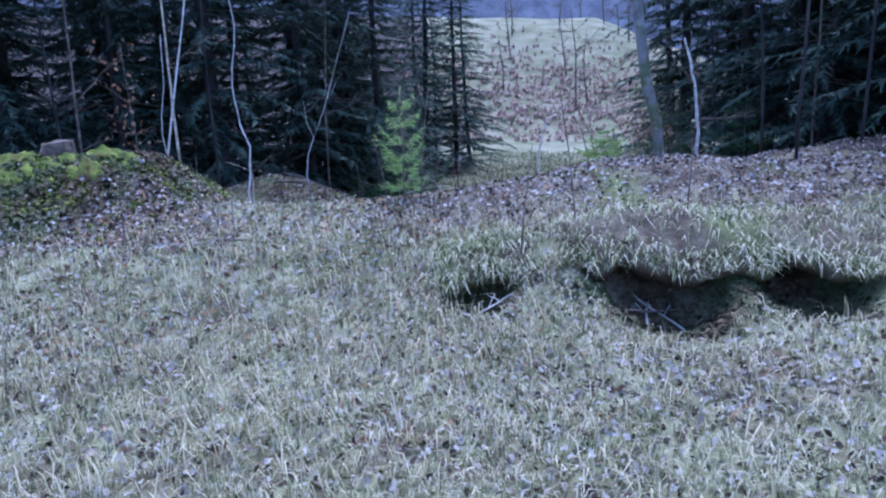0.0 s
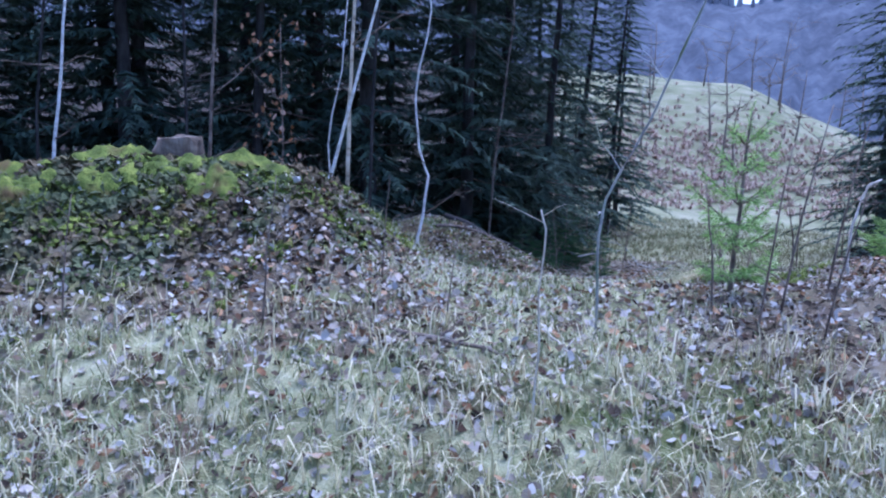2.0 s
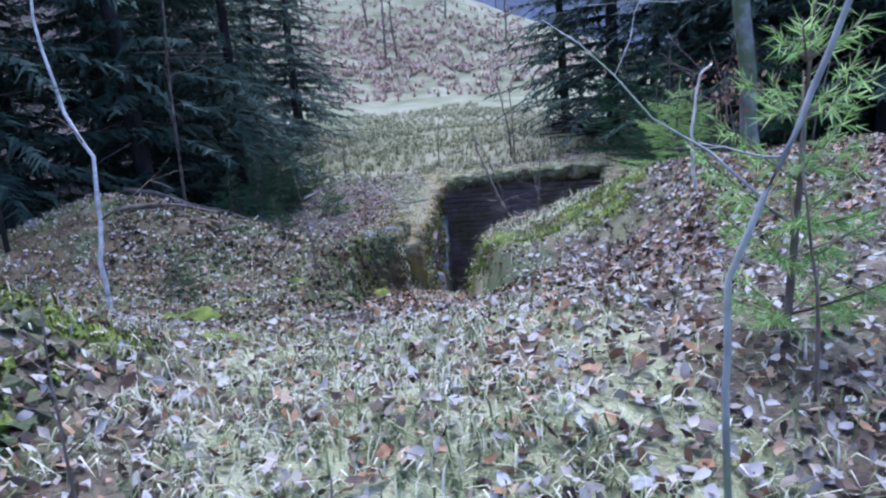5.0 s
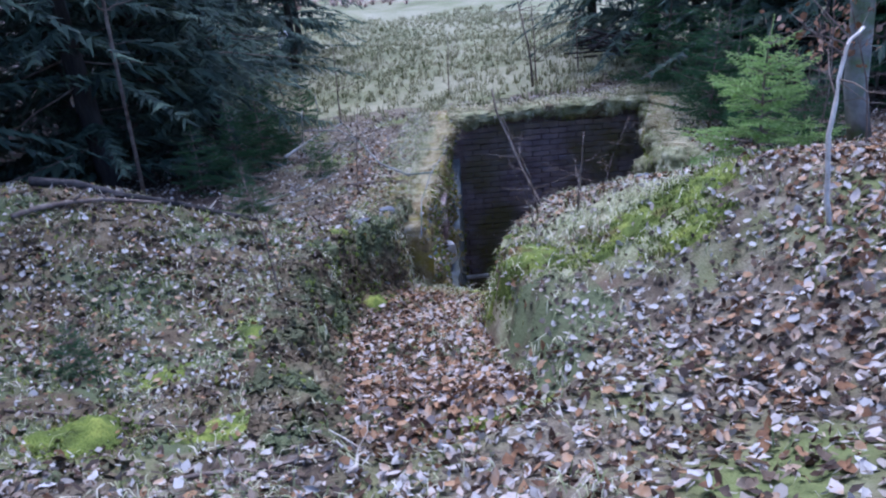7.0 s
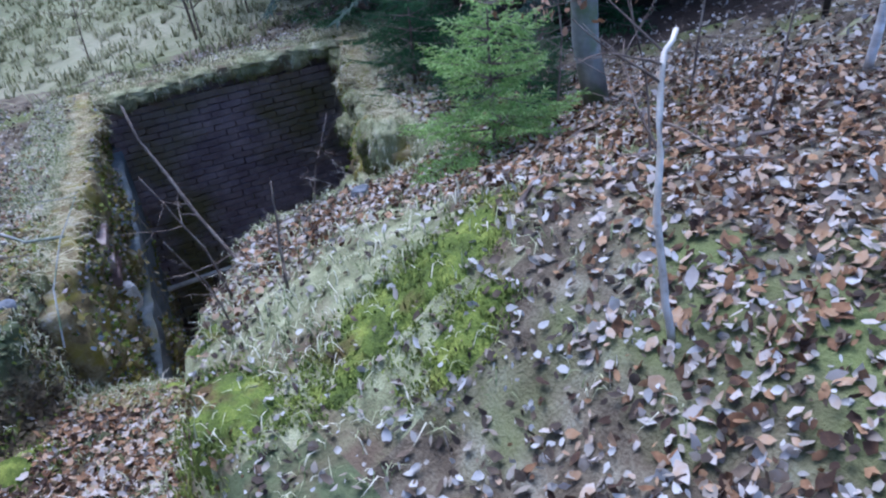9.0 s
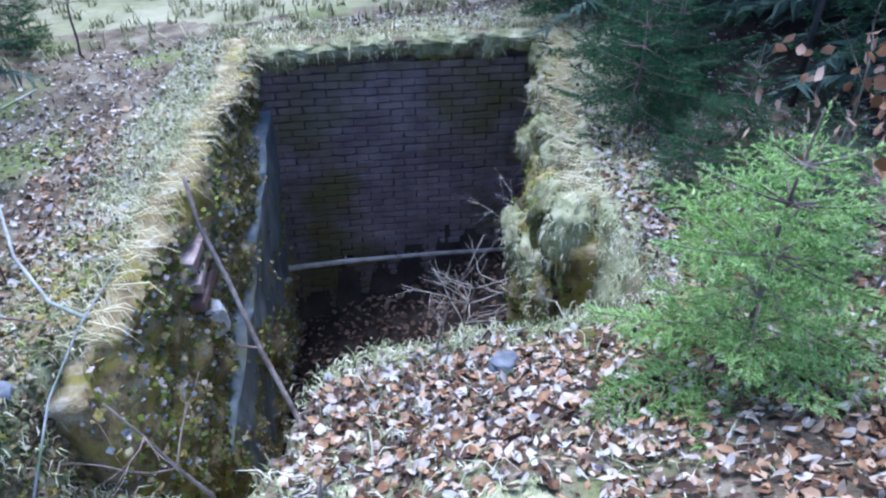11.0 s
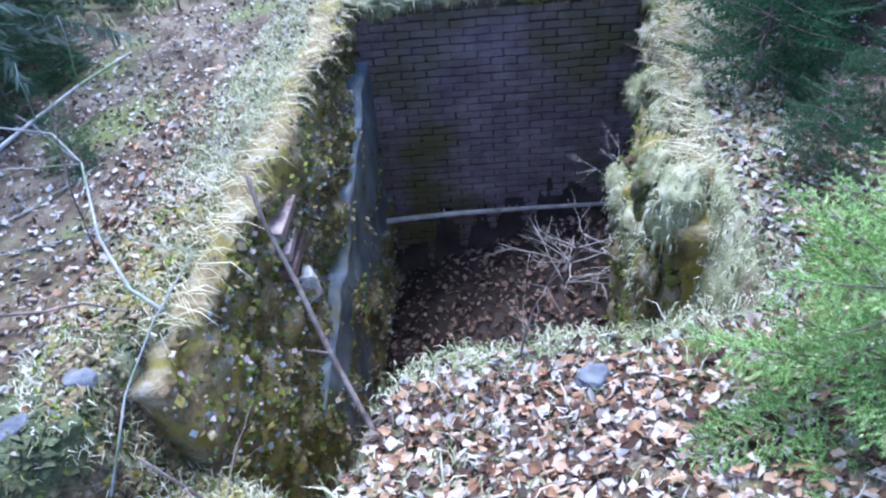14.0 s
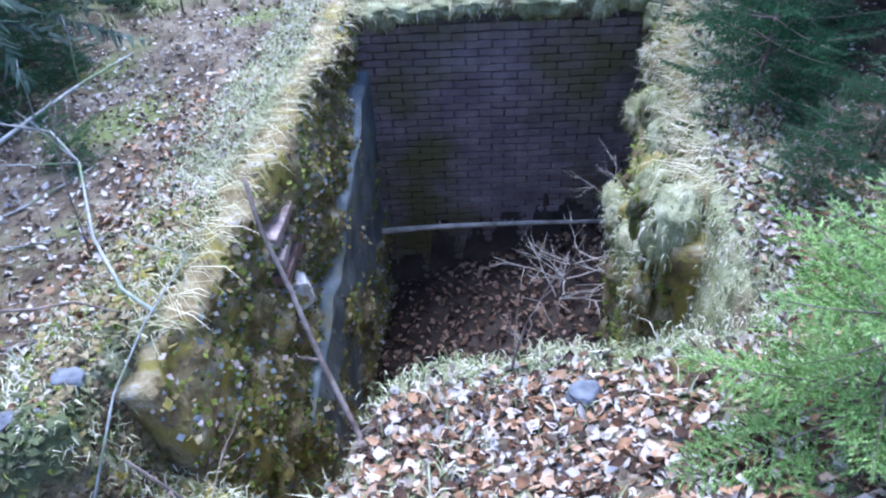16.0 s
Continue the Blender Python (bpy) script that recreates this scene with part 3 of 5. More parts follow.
def flakes(name, wall, count, seed, mat, size, label):
    """Small moss and lichen tufts that cling to a wall's face."""
    r = random.Random(seed)
    me = wall.data
    n = len(me.vertices) // 2
    s = Soup()
    for k in range(count):
        v = me.vertices[r.randrange(n)]
        if r.random() > 0.5 + noise.noise(v.co * 1.6 + Vector((seed, 0, 0))) * 1.1:
            continue
        m = Euler((r.uniform(-1.2, 1.2), r.uniform(-1.2, 1.2), r.uniform(0, 6.283))).to_matrix()
        o = v.co + Vector([r.uniform(-0.03, 0.03) for _ in range(3)]) + v.normal * 0.008
        l = size * r.uniform(0.4, 1.4)
        s.add([o + m @ Vector(c) * l for c in ((-0.5, 0, 0), (0, -0.4, 0.15), (0.5, 0, 0.1), (0, 0.4, -0.15))], [(0, 1, 2, 3)])
    return tagged(s.build(name, mat), label, "moss", kind="stuff")


flakes("wall_moss", wall_west, 16000, 3, M_MOSS, 0.035, "olive moss tufts clinging to the masonry")
flakes("wall_lichen", wall_west, 12000, 8, M_ROCK, 0.05, "brown lichen and crumbs clinging to the masonry")
flakes("wall_rubble", wall_west, 5000, 9, M_PLASTER, 0.035, "grey mortar crumbs on the masonry")
flakes("wall_brick_crumbs", wall_west, 2500, 10, M_REDBRICK, 0.035, "reddish brick crumbs on the masonry")
flakes("wall_moss", wall_east, 9000, 5, M_MOSS, 0.04, "olive moss tufts clinging to the overgrown wall")


def G(x, y, dz=0.0):
    return (x, y, surface_z(x, y) + dz)

# ---------------------------------------------------------------- distance
rng = random.Random(5)
s = Soup()
rings = ((105, -16), (125, -14), (140, -5), (155, 5), (170, 15), (185, 26), (196, 33))
q0 = [math.radians(-80 + 0.5 * k) for k in range(321)]
slope_v = [Vector((math.sin(a) * r, math.cos(a) * r, z + (2.2 * noise.noise((a * 60, z, 1)) + 1.5 * noise.noise((a * 160, z * 2, 5)) if z > -14 else 0) - (3 * bump_at(a, 0, 0.2, 0, 0.05, 1) if z > 30 else 0))) for r, z in rings for a in q0]
s.add(slope_v, [(j * 321 + i, j * 321 + i + 1, (j + 1) * 321 + i + 1, (j + 1) * 321 + i) for j in range(6) for i in range(320)])
for k in range(340):
    a = radians(-80 + 160 * (k + rng.random()) / 340)
    x, y, h, w = math.sin(a) * 194, math.cos(a) * 194, rng.uniform(6, 12), rng.uniform(1.2, 2.2)
    z = 28 - 3 * bump_at(a, 0, 0.2, 0, 0.05, 1)
    ring = [Vector((x + math.cos(1.257 * i) * w, y + math.sin(1.257 * i) * w, z)) for i in range(5)]
    s.add(ring + [Vector((x, y, z + h))], [(i, (i + 1) % 5, 5) for i in range(5)])
tagged(s.build("backdrop", M_FARWOOD), "wooded hillside across the valley, distance haze painted in as blue-grey", "far woodland", kind="structure")

# ---------------------------------------------------------------- forest on both sides
protos = [spruce("spruce", 10.5, 11, 0.35, 2.1), spruce("spruce", 12.5, 12, 0.9, 2.3), spruce("spruce", 8.0, 13, 0.35, 1.9)]
rng = random.Random(21)
spots = [(-1.5, 15.7), (-2.6, 14.2), (-3.9, 13.0), (-2.4, 17.2), (-5.3, 12.2), (-4.2, 15.2), (-6.8, 11.6), (-6.2, 14.0), (-8.3, 11.2), (-8.0, 13.3), (-9.8, 10.2), (-11.3, 9.4), (-9.6, 12.6), (-3.2, 19.5), (-1.6, 20.5), (-0.8, 24.5),
         (-5.5, 18.0), (-7.6, 16.5), (-10.5, 15.0), (-13, 12), (-12.6, 7.2), (-14.5, 9.0), (-3.0, 24.0), (-6.0, 23.0), (-9.0, 20.5), (-13.0, 18.0), (-1.2, 29.5), (-4.5, 29.0), (-9, 27), (-14, 24), (-0.6, 36), (-5, 36), (0.2, 24.0), (0.7, 27.5), (5.4, 17.4), (6.2, 21.0), (-3.2, 15.9), (-5.0, 13.6), (-7.2, 12.8), (-10.6, 11.2), (-12.0, 10.4), (-8.8, 9.2), (-6.0, 16.4), (-2.3, 18.4), (-3.9, 22), (-7.5, 19), (-11.6, 13.4), (-14.6, 11.4), (-10.8, 7.8), (5.7, 12.6), (7.0, 10.3), (6.9, 15.0), (8.8, 12.8), (8.9, 16.2), (7.0, 18.6), (10.6, 9.6), (11.2, 16.2), (13, 10.6), (10.8, 18.4), (8.2, 7.4), (13, 20),
         (5.4, 13.9), (5.6, 11.6), (6.4, 9.8), (6.3, 13.6), (5.9, 15.9), (7.4, 11.6), (8.2, 9.0), (8.0, 14.2), (7.8, 17.4), (9.5, 11.6), (10.2, 14.8), (9.6, 19.8), (11.8, 12.2), (12.4, 17.2), (11.6, 22.4), (14.2, 14.4), (14.6, 20.2), (9.8, 7.2), (12.4, 8.6), (14, 26), (17, 23), (16, 31), (20, 28), (20, 36),
         (-9, -4), (-5, -8), (0, -9), (5, -8), (9, -4), (-12, 0), (12, 1), (-13, 4), (11.5, 4.5), (-2.5, -12), (3, -13)]
for k, (x, y) in enumerate(spots):
    m = Matrix.Translation(G(x, y, -0.1)) @ pose(0, 0, 0, rng.uniform(-2, 2), rng.uniform(-2, 2), rng.uniform(0, 360))
    pr = protos[rng.choice((0, 1, 1, 2)) if abs(x) > 3 else rng.choice((0, 2))]
    t = pr if k < 3 and not pr.get("label") else copy_thing(pr, m)
    if t is pr:
        t.matrix_world = m
    tagged(t, "dark dense spruce with dead lower limbs in the forest", "spruce tree", "forest spruces")
for pr in protos:
    if not pr.get("label"):
        pr.matrix_world = Matrix.Translation(G(-11, 22))
        tagged(pr, "dark dense spruce with dead lower limbs in the forest", "spruce tree", "forest spruces")

# thin bare trunks at the forest edge
for k, (x, y, h, lean) in enumerate(((-4.6, 9.4, 5, 0.1), (-5.2, 10.2, 6, -0.1), (-6.6, 9.6, 5, 0.2), (-7.4, 8.4, 5, 0.0), (-3.3, 10.6, 6, 0.1), (-8.6, 7.6, 5, -0.2), (-2.2, 13.3, 5, 0.2), (3.9, 9.6, 5, -0.2), (4.6, 8.6, 6, 0.3), (5.0, 10.6, 5, 0.1), (4.3, 12.4, 5, -0.15), (3.6, 8.0, 4.5, 0.15))):
    z = surface_z(x, y)
    t = sapling("young_tree", [(x, y, z), (x + lean * 0.3, y, z + h * 0.35), (x + lean, y + 0.1, z + h * 0.7), (x + lean * 0.8, y, z + h)], 0.02, 0.006, M_BARK if k % 3 else M_TWIG, 60 + k, 8, 0.8)
    tagged(t, "thin bare dark-barked young tree at the forest edge", "young tree", "bare young trees")

rng = random.Random(33)
for k in range(16):
    x, y = rng.uniform(1, 26), rng.uniform(40, 78)
    z, h = surface_z(x, y), rng.uniform(3.5, 7.5)
    t = sapling("bare_tree", [(x, y, z), (x + rng.uniform(-0.2, 0.2), y, z + h * 0.5), (x + rng.uniform(-0.5, 0.5), y, z + h)], 0.07, 0.015, M_TWIG, 400 + k, 12, h * 0.3, M_TWIG, 3, 6, 0.25)
    tagged(t, "leafless young tree on the far slope", "tree", "far bare trees")

# grey leaning trunk beside the pit
x, y = 2.97, 10.4
z = surface_z(x, y)
tagged(sapling("beech_tree", [(x, y, z - 0.1), (x - 0.3, y, z + 1.4), (x - 0.5, y + 0.05, z + 3.4), (x - 0.75, y + 0.2, z + 6.5), (x - 0.9, y + 0.2, z + 9)], 0.078, 0.05, M_GREYBARK, 71, 7, 1.4, M_TWIG, 3, 12, 0.5), "smooth grey leaning trunk beside the pit", "tree")

# birches on the mossy bank
x, y, z = -2.58, 7.15, surface_z(-2.58, 7.15)
birch = tagged(sapling("birch_clump", [(x, y, z), (x + 0.0, y, 1.45), (x + 0.02, y + 0.02, 2.0), (x + 0.06, y, 3.2), (x + 0.1, y, 4.6)], 0.014, 0.006, M_BIRCH_TAN, 81, 7, 0.4, M_TWIG), "two-stemmed birch, one stem tan and one leaning white, on the bank", "birch tree")
for nm, ln, r, mt in (("leaning_stem", [(-0.16, 0.03, 0.0), (-0.1, 0.02, 0.16), (0.0, -0.025, 0.5), (0.07, -0.02, 0.78), (0.2, 0, 1.3), (0.45, 0.0, 2.4), (0.6, 0, 3.6)], 0.013, M_BIRCH), ("thin_stem", [(-0.12, 0.04, 0.05), (-0.14, 0.03, 0.3), (-0.11, 0.0, 0.48), (-0.05, 0.0, 0.75), (-0.02, 0.0, 1.2)], 0.006, M_BIRCH)):
    s = Soup()
    s.tube([Vector(p) + Vector((0, 0, -0.03 if i == 0 else 0)) for i, p in enumerate(ln)], taper(r, r * 0.4, len(ln) - 1), 8)
    s.build(nm, mt, birch, "white peeling birch stem")
z = surface_z(-2.41, 8.78)
tagged(sapling("crooked_birch", [(-2.41, 8.78, z), (-2.42, 8.8, z + 0.3), (-2.38, 8.85, z + 0.5), (-2.36, 8.9, z + 0.82), (-2.46, 8.95, z + 1.05), (-2.52, 9.0, z + 1.5), (-2.4, 9, z + 2.2), (-2.5, 9, z + 3.2)], 0.014, 0.005, M_BIRCH, 82, 5, 0.5, M_TWIG), "crooked slender white birch on the bank", "birch tree")
z = surface_z(-5.7, 8.6)
tagged(sapling("pale_young_birch", [(-5.72, 8.6, z), (-5.72, 8.62, z + 0.7), (-5.66, 8.7, z + 1.6), (-5.6, 8.8, z + 2.6), (-5.3, 8.8, z + 4.4)], 0.02, 0.008, M_BIRCH, 83, 5, 0.5, M_TWIG), "slim pale birch before the dark spruces", "birch tree")
z = surface_z(2.86, 8.93)
tagged(sapling("broken_birch", [(2.86, 8.93, z), (2.86, 8.93, z + 0.5), (2.82, 8.95, z + 0.9), (2.74, 8.95, z + 1.3), (2.7, 8.95, z + 1.42)], 0.02, 0.012, M_BIRCH, 84, 5, 0.6, M_TWIG), "short broken white birch stem by the spruces", "birch tree")

# stem with kinked top beside the mound
z = surface_z(0.98, 8.55)
tagged(sapling("kinked_sapling", [(0.98, 8.55, z), (0.95, 8.57, z + 0.11), (0.98, 8.64, z + 0.36), (1.04, 8.7, z + 0.56), (1.09, 8.74, z + 0.68), (1.2, 8.78, z + 0.73)], 0.012, 0.007, M_PALEWOOD, 85, 5, 0.3, M_TWIG), "pale barkless sapling with a kinked top", "sapling")

# saplings along the path
z = surface_z(-1.31, 4.8)
tagged(sapling("forked_sapling", [(-1.31, 4.8, z), (-1.3, 4.8, z + 0.25), (-1.31, 4.81, z + 0.45), (-1.3, 4.81, z + 0.64), (-1.32, 4.82, z + 0.7)], 0.0035, 0.0025, M_PALEWOOD, 86, 2, 0.12, M_PALEWOOD, 1, 6, 0.85), "short pale forked sapling in the grass", "sapling")
z = surface_z(-1.0, 5.55)
tagged(sapling("tall_sapling", [(-1.08, 5.55, z), (-1.1, 5.57, z + 0.4), (-1.08, 5.6, z + 0.55), (-1.0, 5.6, z + 0.72), (-0.94, 5.6, z + 0.85), (-0.85, 5.6, z + 1.1), (-0.7, 5.6, z + 1.5)], 0.006, 0.004, M_GREYBARK, 87, 5, 0.45, M_GREYBARK, 2, 7, 0.45), "tall thin grey sapling forking above the leaves", "sapling")
for k, (x, y, h, lx, r) in enumerate(((-0.42, 5.7, 0.75, 0.06, 0.006), (-0.3, 5.85, 0.9, 0.12, 0.0065), (-0.55, 5.95, 0.55, -0.08, 0.006), (-0.2, 5.6, 0.6, 0.1, 0.006), (0.0, 6.2, 0.8, 0.1, 0.007), (-2.6, 3.2, 0.5, -0.05, 0.004), (-2.3, 3.5, 0.4, 0.07, 0.004), (-1.9, 3.9, 0.35, -0.06, 0.003), (-2.9, 3.6, 0.45, 0.04, 0.004), (0.35, 4.6, 0.75, 0.1, 0.006), (0.75, 4.9, 0.9, -0.08, 0.006), (1.5, 5.0, 0.8, 0.1, 0.006), (-2.4, 5.3, 0.6, 0.05, 0.005), (-3.2, 5.2, 0.5, 0.05, 0.005), (-2.1, 6.1, 0.5, 0.02, 0.004), (-1.7, 5.6, 0.35, 0.03, 0.004))):
    z = surface_z(x, y)
    tagged(sapling("bare_shoot", [(x, y, z), (x + lx * 0.4, y, z + h * 0.5), (x + lx, y + 0.02, z + h)], r, r * 0.4, M_TWIG, 100 + k, 4, h * 0.35, M_TWIG, 1, 5), "thin bare brown shoot rising from the litter", "shoot", "bare shoots")
for k, (x, y, h, lx, r) in enumerate(((0.62, 10.15, 0.5, 0.05, 0.009), (0.5, 10.45, 0.7, -0.22, 0.008), (0.4, 10.3, 0.45, -0.15, 0.005), (0.35, 10.7, 0.5, 0.1, 0.005), (1.3, 11.1, 0.5, 0.2, 0.006), (-0.35, 12.6, 0.8, 0.1, 0.006), (-1.2, 10.0, 0.75, -0.08, 0.006), (0.03, 16.05, 1.0, 0.03, 0.012), (-0.6, 16.8, 1.1, -0.1, 0.011), (3.13, 16.9, 1.4, -0.25, 0.02), (3.2, 16.95, 1.2, -0.05, 0.016), (4.2, 17.6, 1.5, -0.1, 0.014), (1.9, 17.3, 0.9, 0.05, 0.01), (2.2, 9.0, 0.9, 0.2, 0.006), (1.75, 9.2, 0.8, -0.25, 0.006), (2.6, 9.6, 1.0, 0.15, 0.007))):
    z = surface_z(x, y)
    tagged(sapling("bare_sapling", [(x, y, z), (x + lx * 0.3, y, z + h * 0.45), (x + lx, y + 0.02, z + h)], r, r * 0.35, M_TWIG, 130 + k, 6, h * 0.5, M_TWIG, 2, 6), "dark bare twiggy sapling near the pit", "sapling", "saplings by the pit")

# young spruces
ys = young_spruce("young_spruce", 0.98, 0.56, 3, tiers=9, gap=0.003, arms=7)
ys.location = G(2.07, 10.4, -0.05)
tagged(ys, "fresh green young spruce at the pit's rim", "spruce sapling")
pn = young_spruce("young_pine", 0.9, 0.24, 4, tiers=6, needle=0.042, lift=0.45, gap=0.007, arms=5)
pn.location = G(-0.43, 6.2)
tagged(pn, "light green young pine with long needles beside the path", "pine sapling")
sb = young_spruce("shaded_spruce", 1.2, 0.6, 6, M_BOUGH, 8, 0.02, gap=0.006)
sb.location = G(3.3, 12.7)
tagged(sb, "young spruce with shade put into its dark green needles", "spruce sapling", "shaded spruces")
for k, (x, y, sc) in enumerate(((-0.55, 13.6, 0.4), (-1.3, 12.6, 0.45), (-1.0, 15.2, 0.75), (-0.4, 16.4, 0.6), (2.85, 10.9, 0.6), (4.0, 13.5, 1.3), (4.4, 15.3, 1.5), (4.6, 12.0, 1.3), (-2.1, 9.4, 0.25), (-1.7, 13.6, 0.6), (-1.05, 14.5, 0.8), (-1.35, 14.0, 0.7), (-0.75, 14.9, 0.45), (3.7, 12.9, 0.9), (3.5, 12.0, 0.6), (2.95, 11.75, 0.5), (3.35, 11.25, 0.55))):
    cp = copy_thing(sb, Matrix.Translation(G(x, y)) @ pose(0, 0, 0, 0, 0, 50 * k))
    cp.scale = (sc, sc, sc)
    tagged(cp, "young spruce with shade put into its dark green needles", "spruce sapling", "shaded spruces")


def leafy_shrub(name, x, y, h, seed, label, n=60, spread=0.35, z0=0.35):
    r = random.Random(seed)
    z = surface_z(x, y)
    t = sapling(name, [(x, y, z), (x + 0.04, y, z + h * 0.5), (x, y + 0.03, z + h)], 0.008, 0.003, M_TWIG, seed, 9, spread, M_TWIG, 2, 6)
    s = Soup()
    for k in range(n):
        hh = h * r.uniform(z0, 1.05)
        a, d = r.uniform(0, 6.283), spread * r.uniform(0.1, 1)
        o = Vector((math.cos(a) * d, math.sin(a) * d, hh))
        m = Euler((r.uniform(-1.5, 1.5), r.uniform(0.3, 1.5), r.uniform(0, 6.283))).to_matrix()
        s.add([o + m @ v for v in leaf_shape(r, r.uniform(0.035, 0.06))], LEAF_FACES)
    s.build("withered_leaves", M_BROWNLEAF, t, "curled brown leaves still hanging")
    return tagged(t, label, "beech sapling")


leafy_shrub("beech_sapling", 2.5, 10.35, 1.0, 201, "beech sapling with curled brown winter leaves", 90, 0.5, 0.6)
leafy_shrub("beech_sapling", -3.55, 8.5, 1.9, 202, "beech sapling with brown leaves behind the bank", 90, 0.35, 0.2)
leafy_shrub("beech_sapling", 3.0, 11.0, 1.0, 203, "beech sapling with curled brown winter leaves", 50, 0.4, 0.6)

# ---------------------------------------------------------------- things in and about the pit
def lying(name, pts, r, mat, label, category="branch", seed=0, side=()):
    """A bent branch lying along pts; side: (index, dx, dy, dz) of its side twigs."""
    ob = new(name)
    base = Vector(pts[0])
    ob.location = base
    s = Soup()
    rel = [Vector(p) - base for p in pts]
    s.tube(rel, taper(r, r * 0.55, len(pts) - 1), 8)
    s.build("stick", mat, ob)
    for i, dx, dy, dz in side:
        s = Soup()
        s.tube(wiggle(rel[i], rel[i] + Vector((dx, dy, dz)), 4, 0.012, random.Random(seed + i)), taper(r * 0.5, r * 0.2, 4), 6)
        s.build("side_twig", mat, ob)
    return tagged(ob, label, category)


lying("pole", [(1.14, 15.4, -3.25), (2.0, 15.24, -3.25), (2.9, 15.03, -3.26), (3.95, 14.78, -3.3)], 0.032, M_PALEWOOD, "pale barked pole wedged across the pit", "pole", side=((1, 0.0, -0.02, 0.08),))
lying("leaning_stick", [(0.84, 10.74, -0.56), (0.74, 11.0, -0.42), (0.67, 11.16, -0.2), (0.62, 11.3, 0.02), (0.57, 11.4, 0.2), (0.56, 11.45, 0.36)], 0.012, M_TWIG, "dark crooked stick leaning up from the rim", "stick", 5, ((1, 0.1, 0.0, 0.03), (2, -0.06, 0.02, 0.05)))
lying("bent_twig", [(-0.15, 11.08, -0.53), (-0.06, 11.37, -0.38), (0.08, 11.57, -0.25), (0.26, 11.76, -0.14)], 0.0055, M_GREYBARK, "pale bent twig with a side shoot standing by the pit", "twig", 6, ((3, -0.33, 0.27, -0.01),))
tagged(sapling("dead_bush", [(2.75, 14.0, pit_floor(2.75, 14.0) - 0.05), (2.85, 14.0, -3.1), (3.0, 14.0, -2.6)], 0.02, 0.005, M_TWIG, 301, 16, 0.6, M_PALEWOOD, 4, 6, 0.1), "pale leafless bush on the pit's floor", "bush")
tagged(sapling("dead_bush", [(3.2, 13.75, -3.2), (3.2, 13.75, -2.4), (3.3, 13.75, -1.75)], 0.016, 0.004, M_TWIG, 302, 14, 0.45, M_PALEWOOD, 4, 6, 0.1), "pale leafless bush on the pit's wall", "bush")
for k, (x, y, w, tn) in enumerate(((-0.5, 11.45, 0.11, 20), (-0.28, 11.62, 0.1, -15))):
    boulder("stone_slab", x, y, surface_z(x, y) + 0.02, w * 0.75, w * 0.5, 0.03, k * 3.1, M_STONE, "flat grey stone slab on the trodden bank", tn)
boulder("stone", 1.47, 10.85, surface_z(1.47, 10.85) + 0.02, 0.07, 0.055, 0.05, 9.0, M_STONE, "blue-grey stone half sunk at the pit's rim", 30)
boulder("white_rock", -2.78, 6.72, surface_z(-2.78, 6.72) + 0.012, 0.045, 0.036, 0.03, 4.0, M_LIME, "chalky white rock on the mossy bank", 10)
boulder("mortar_lump", 0.55, 13.1, -1.68, 0.1, 0.13, 0.16, 6.0, M_LIME, "lump of pale mortar on the broken wall", 20)
boulder("white_canister", 0.52, 30.0, surface_z(0.52, 30) + 0.25, 0.28, 0.28, 0.35, 7.0, M_WHITE, "white canister far off at the wood's edge", category="canister")

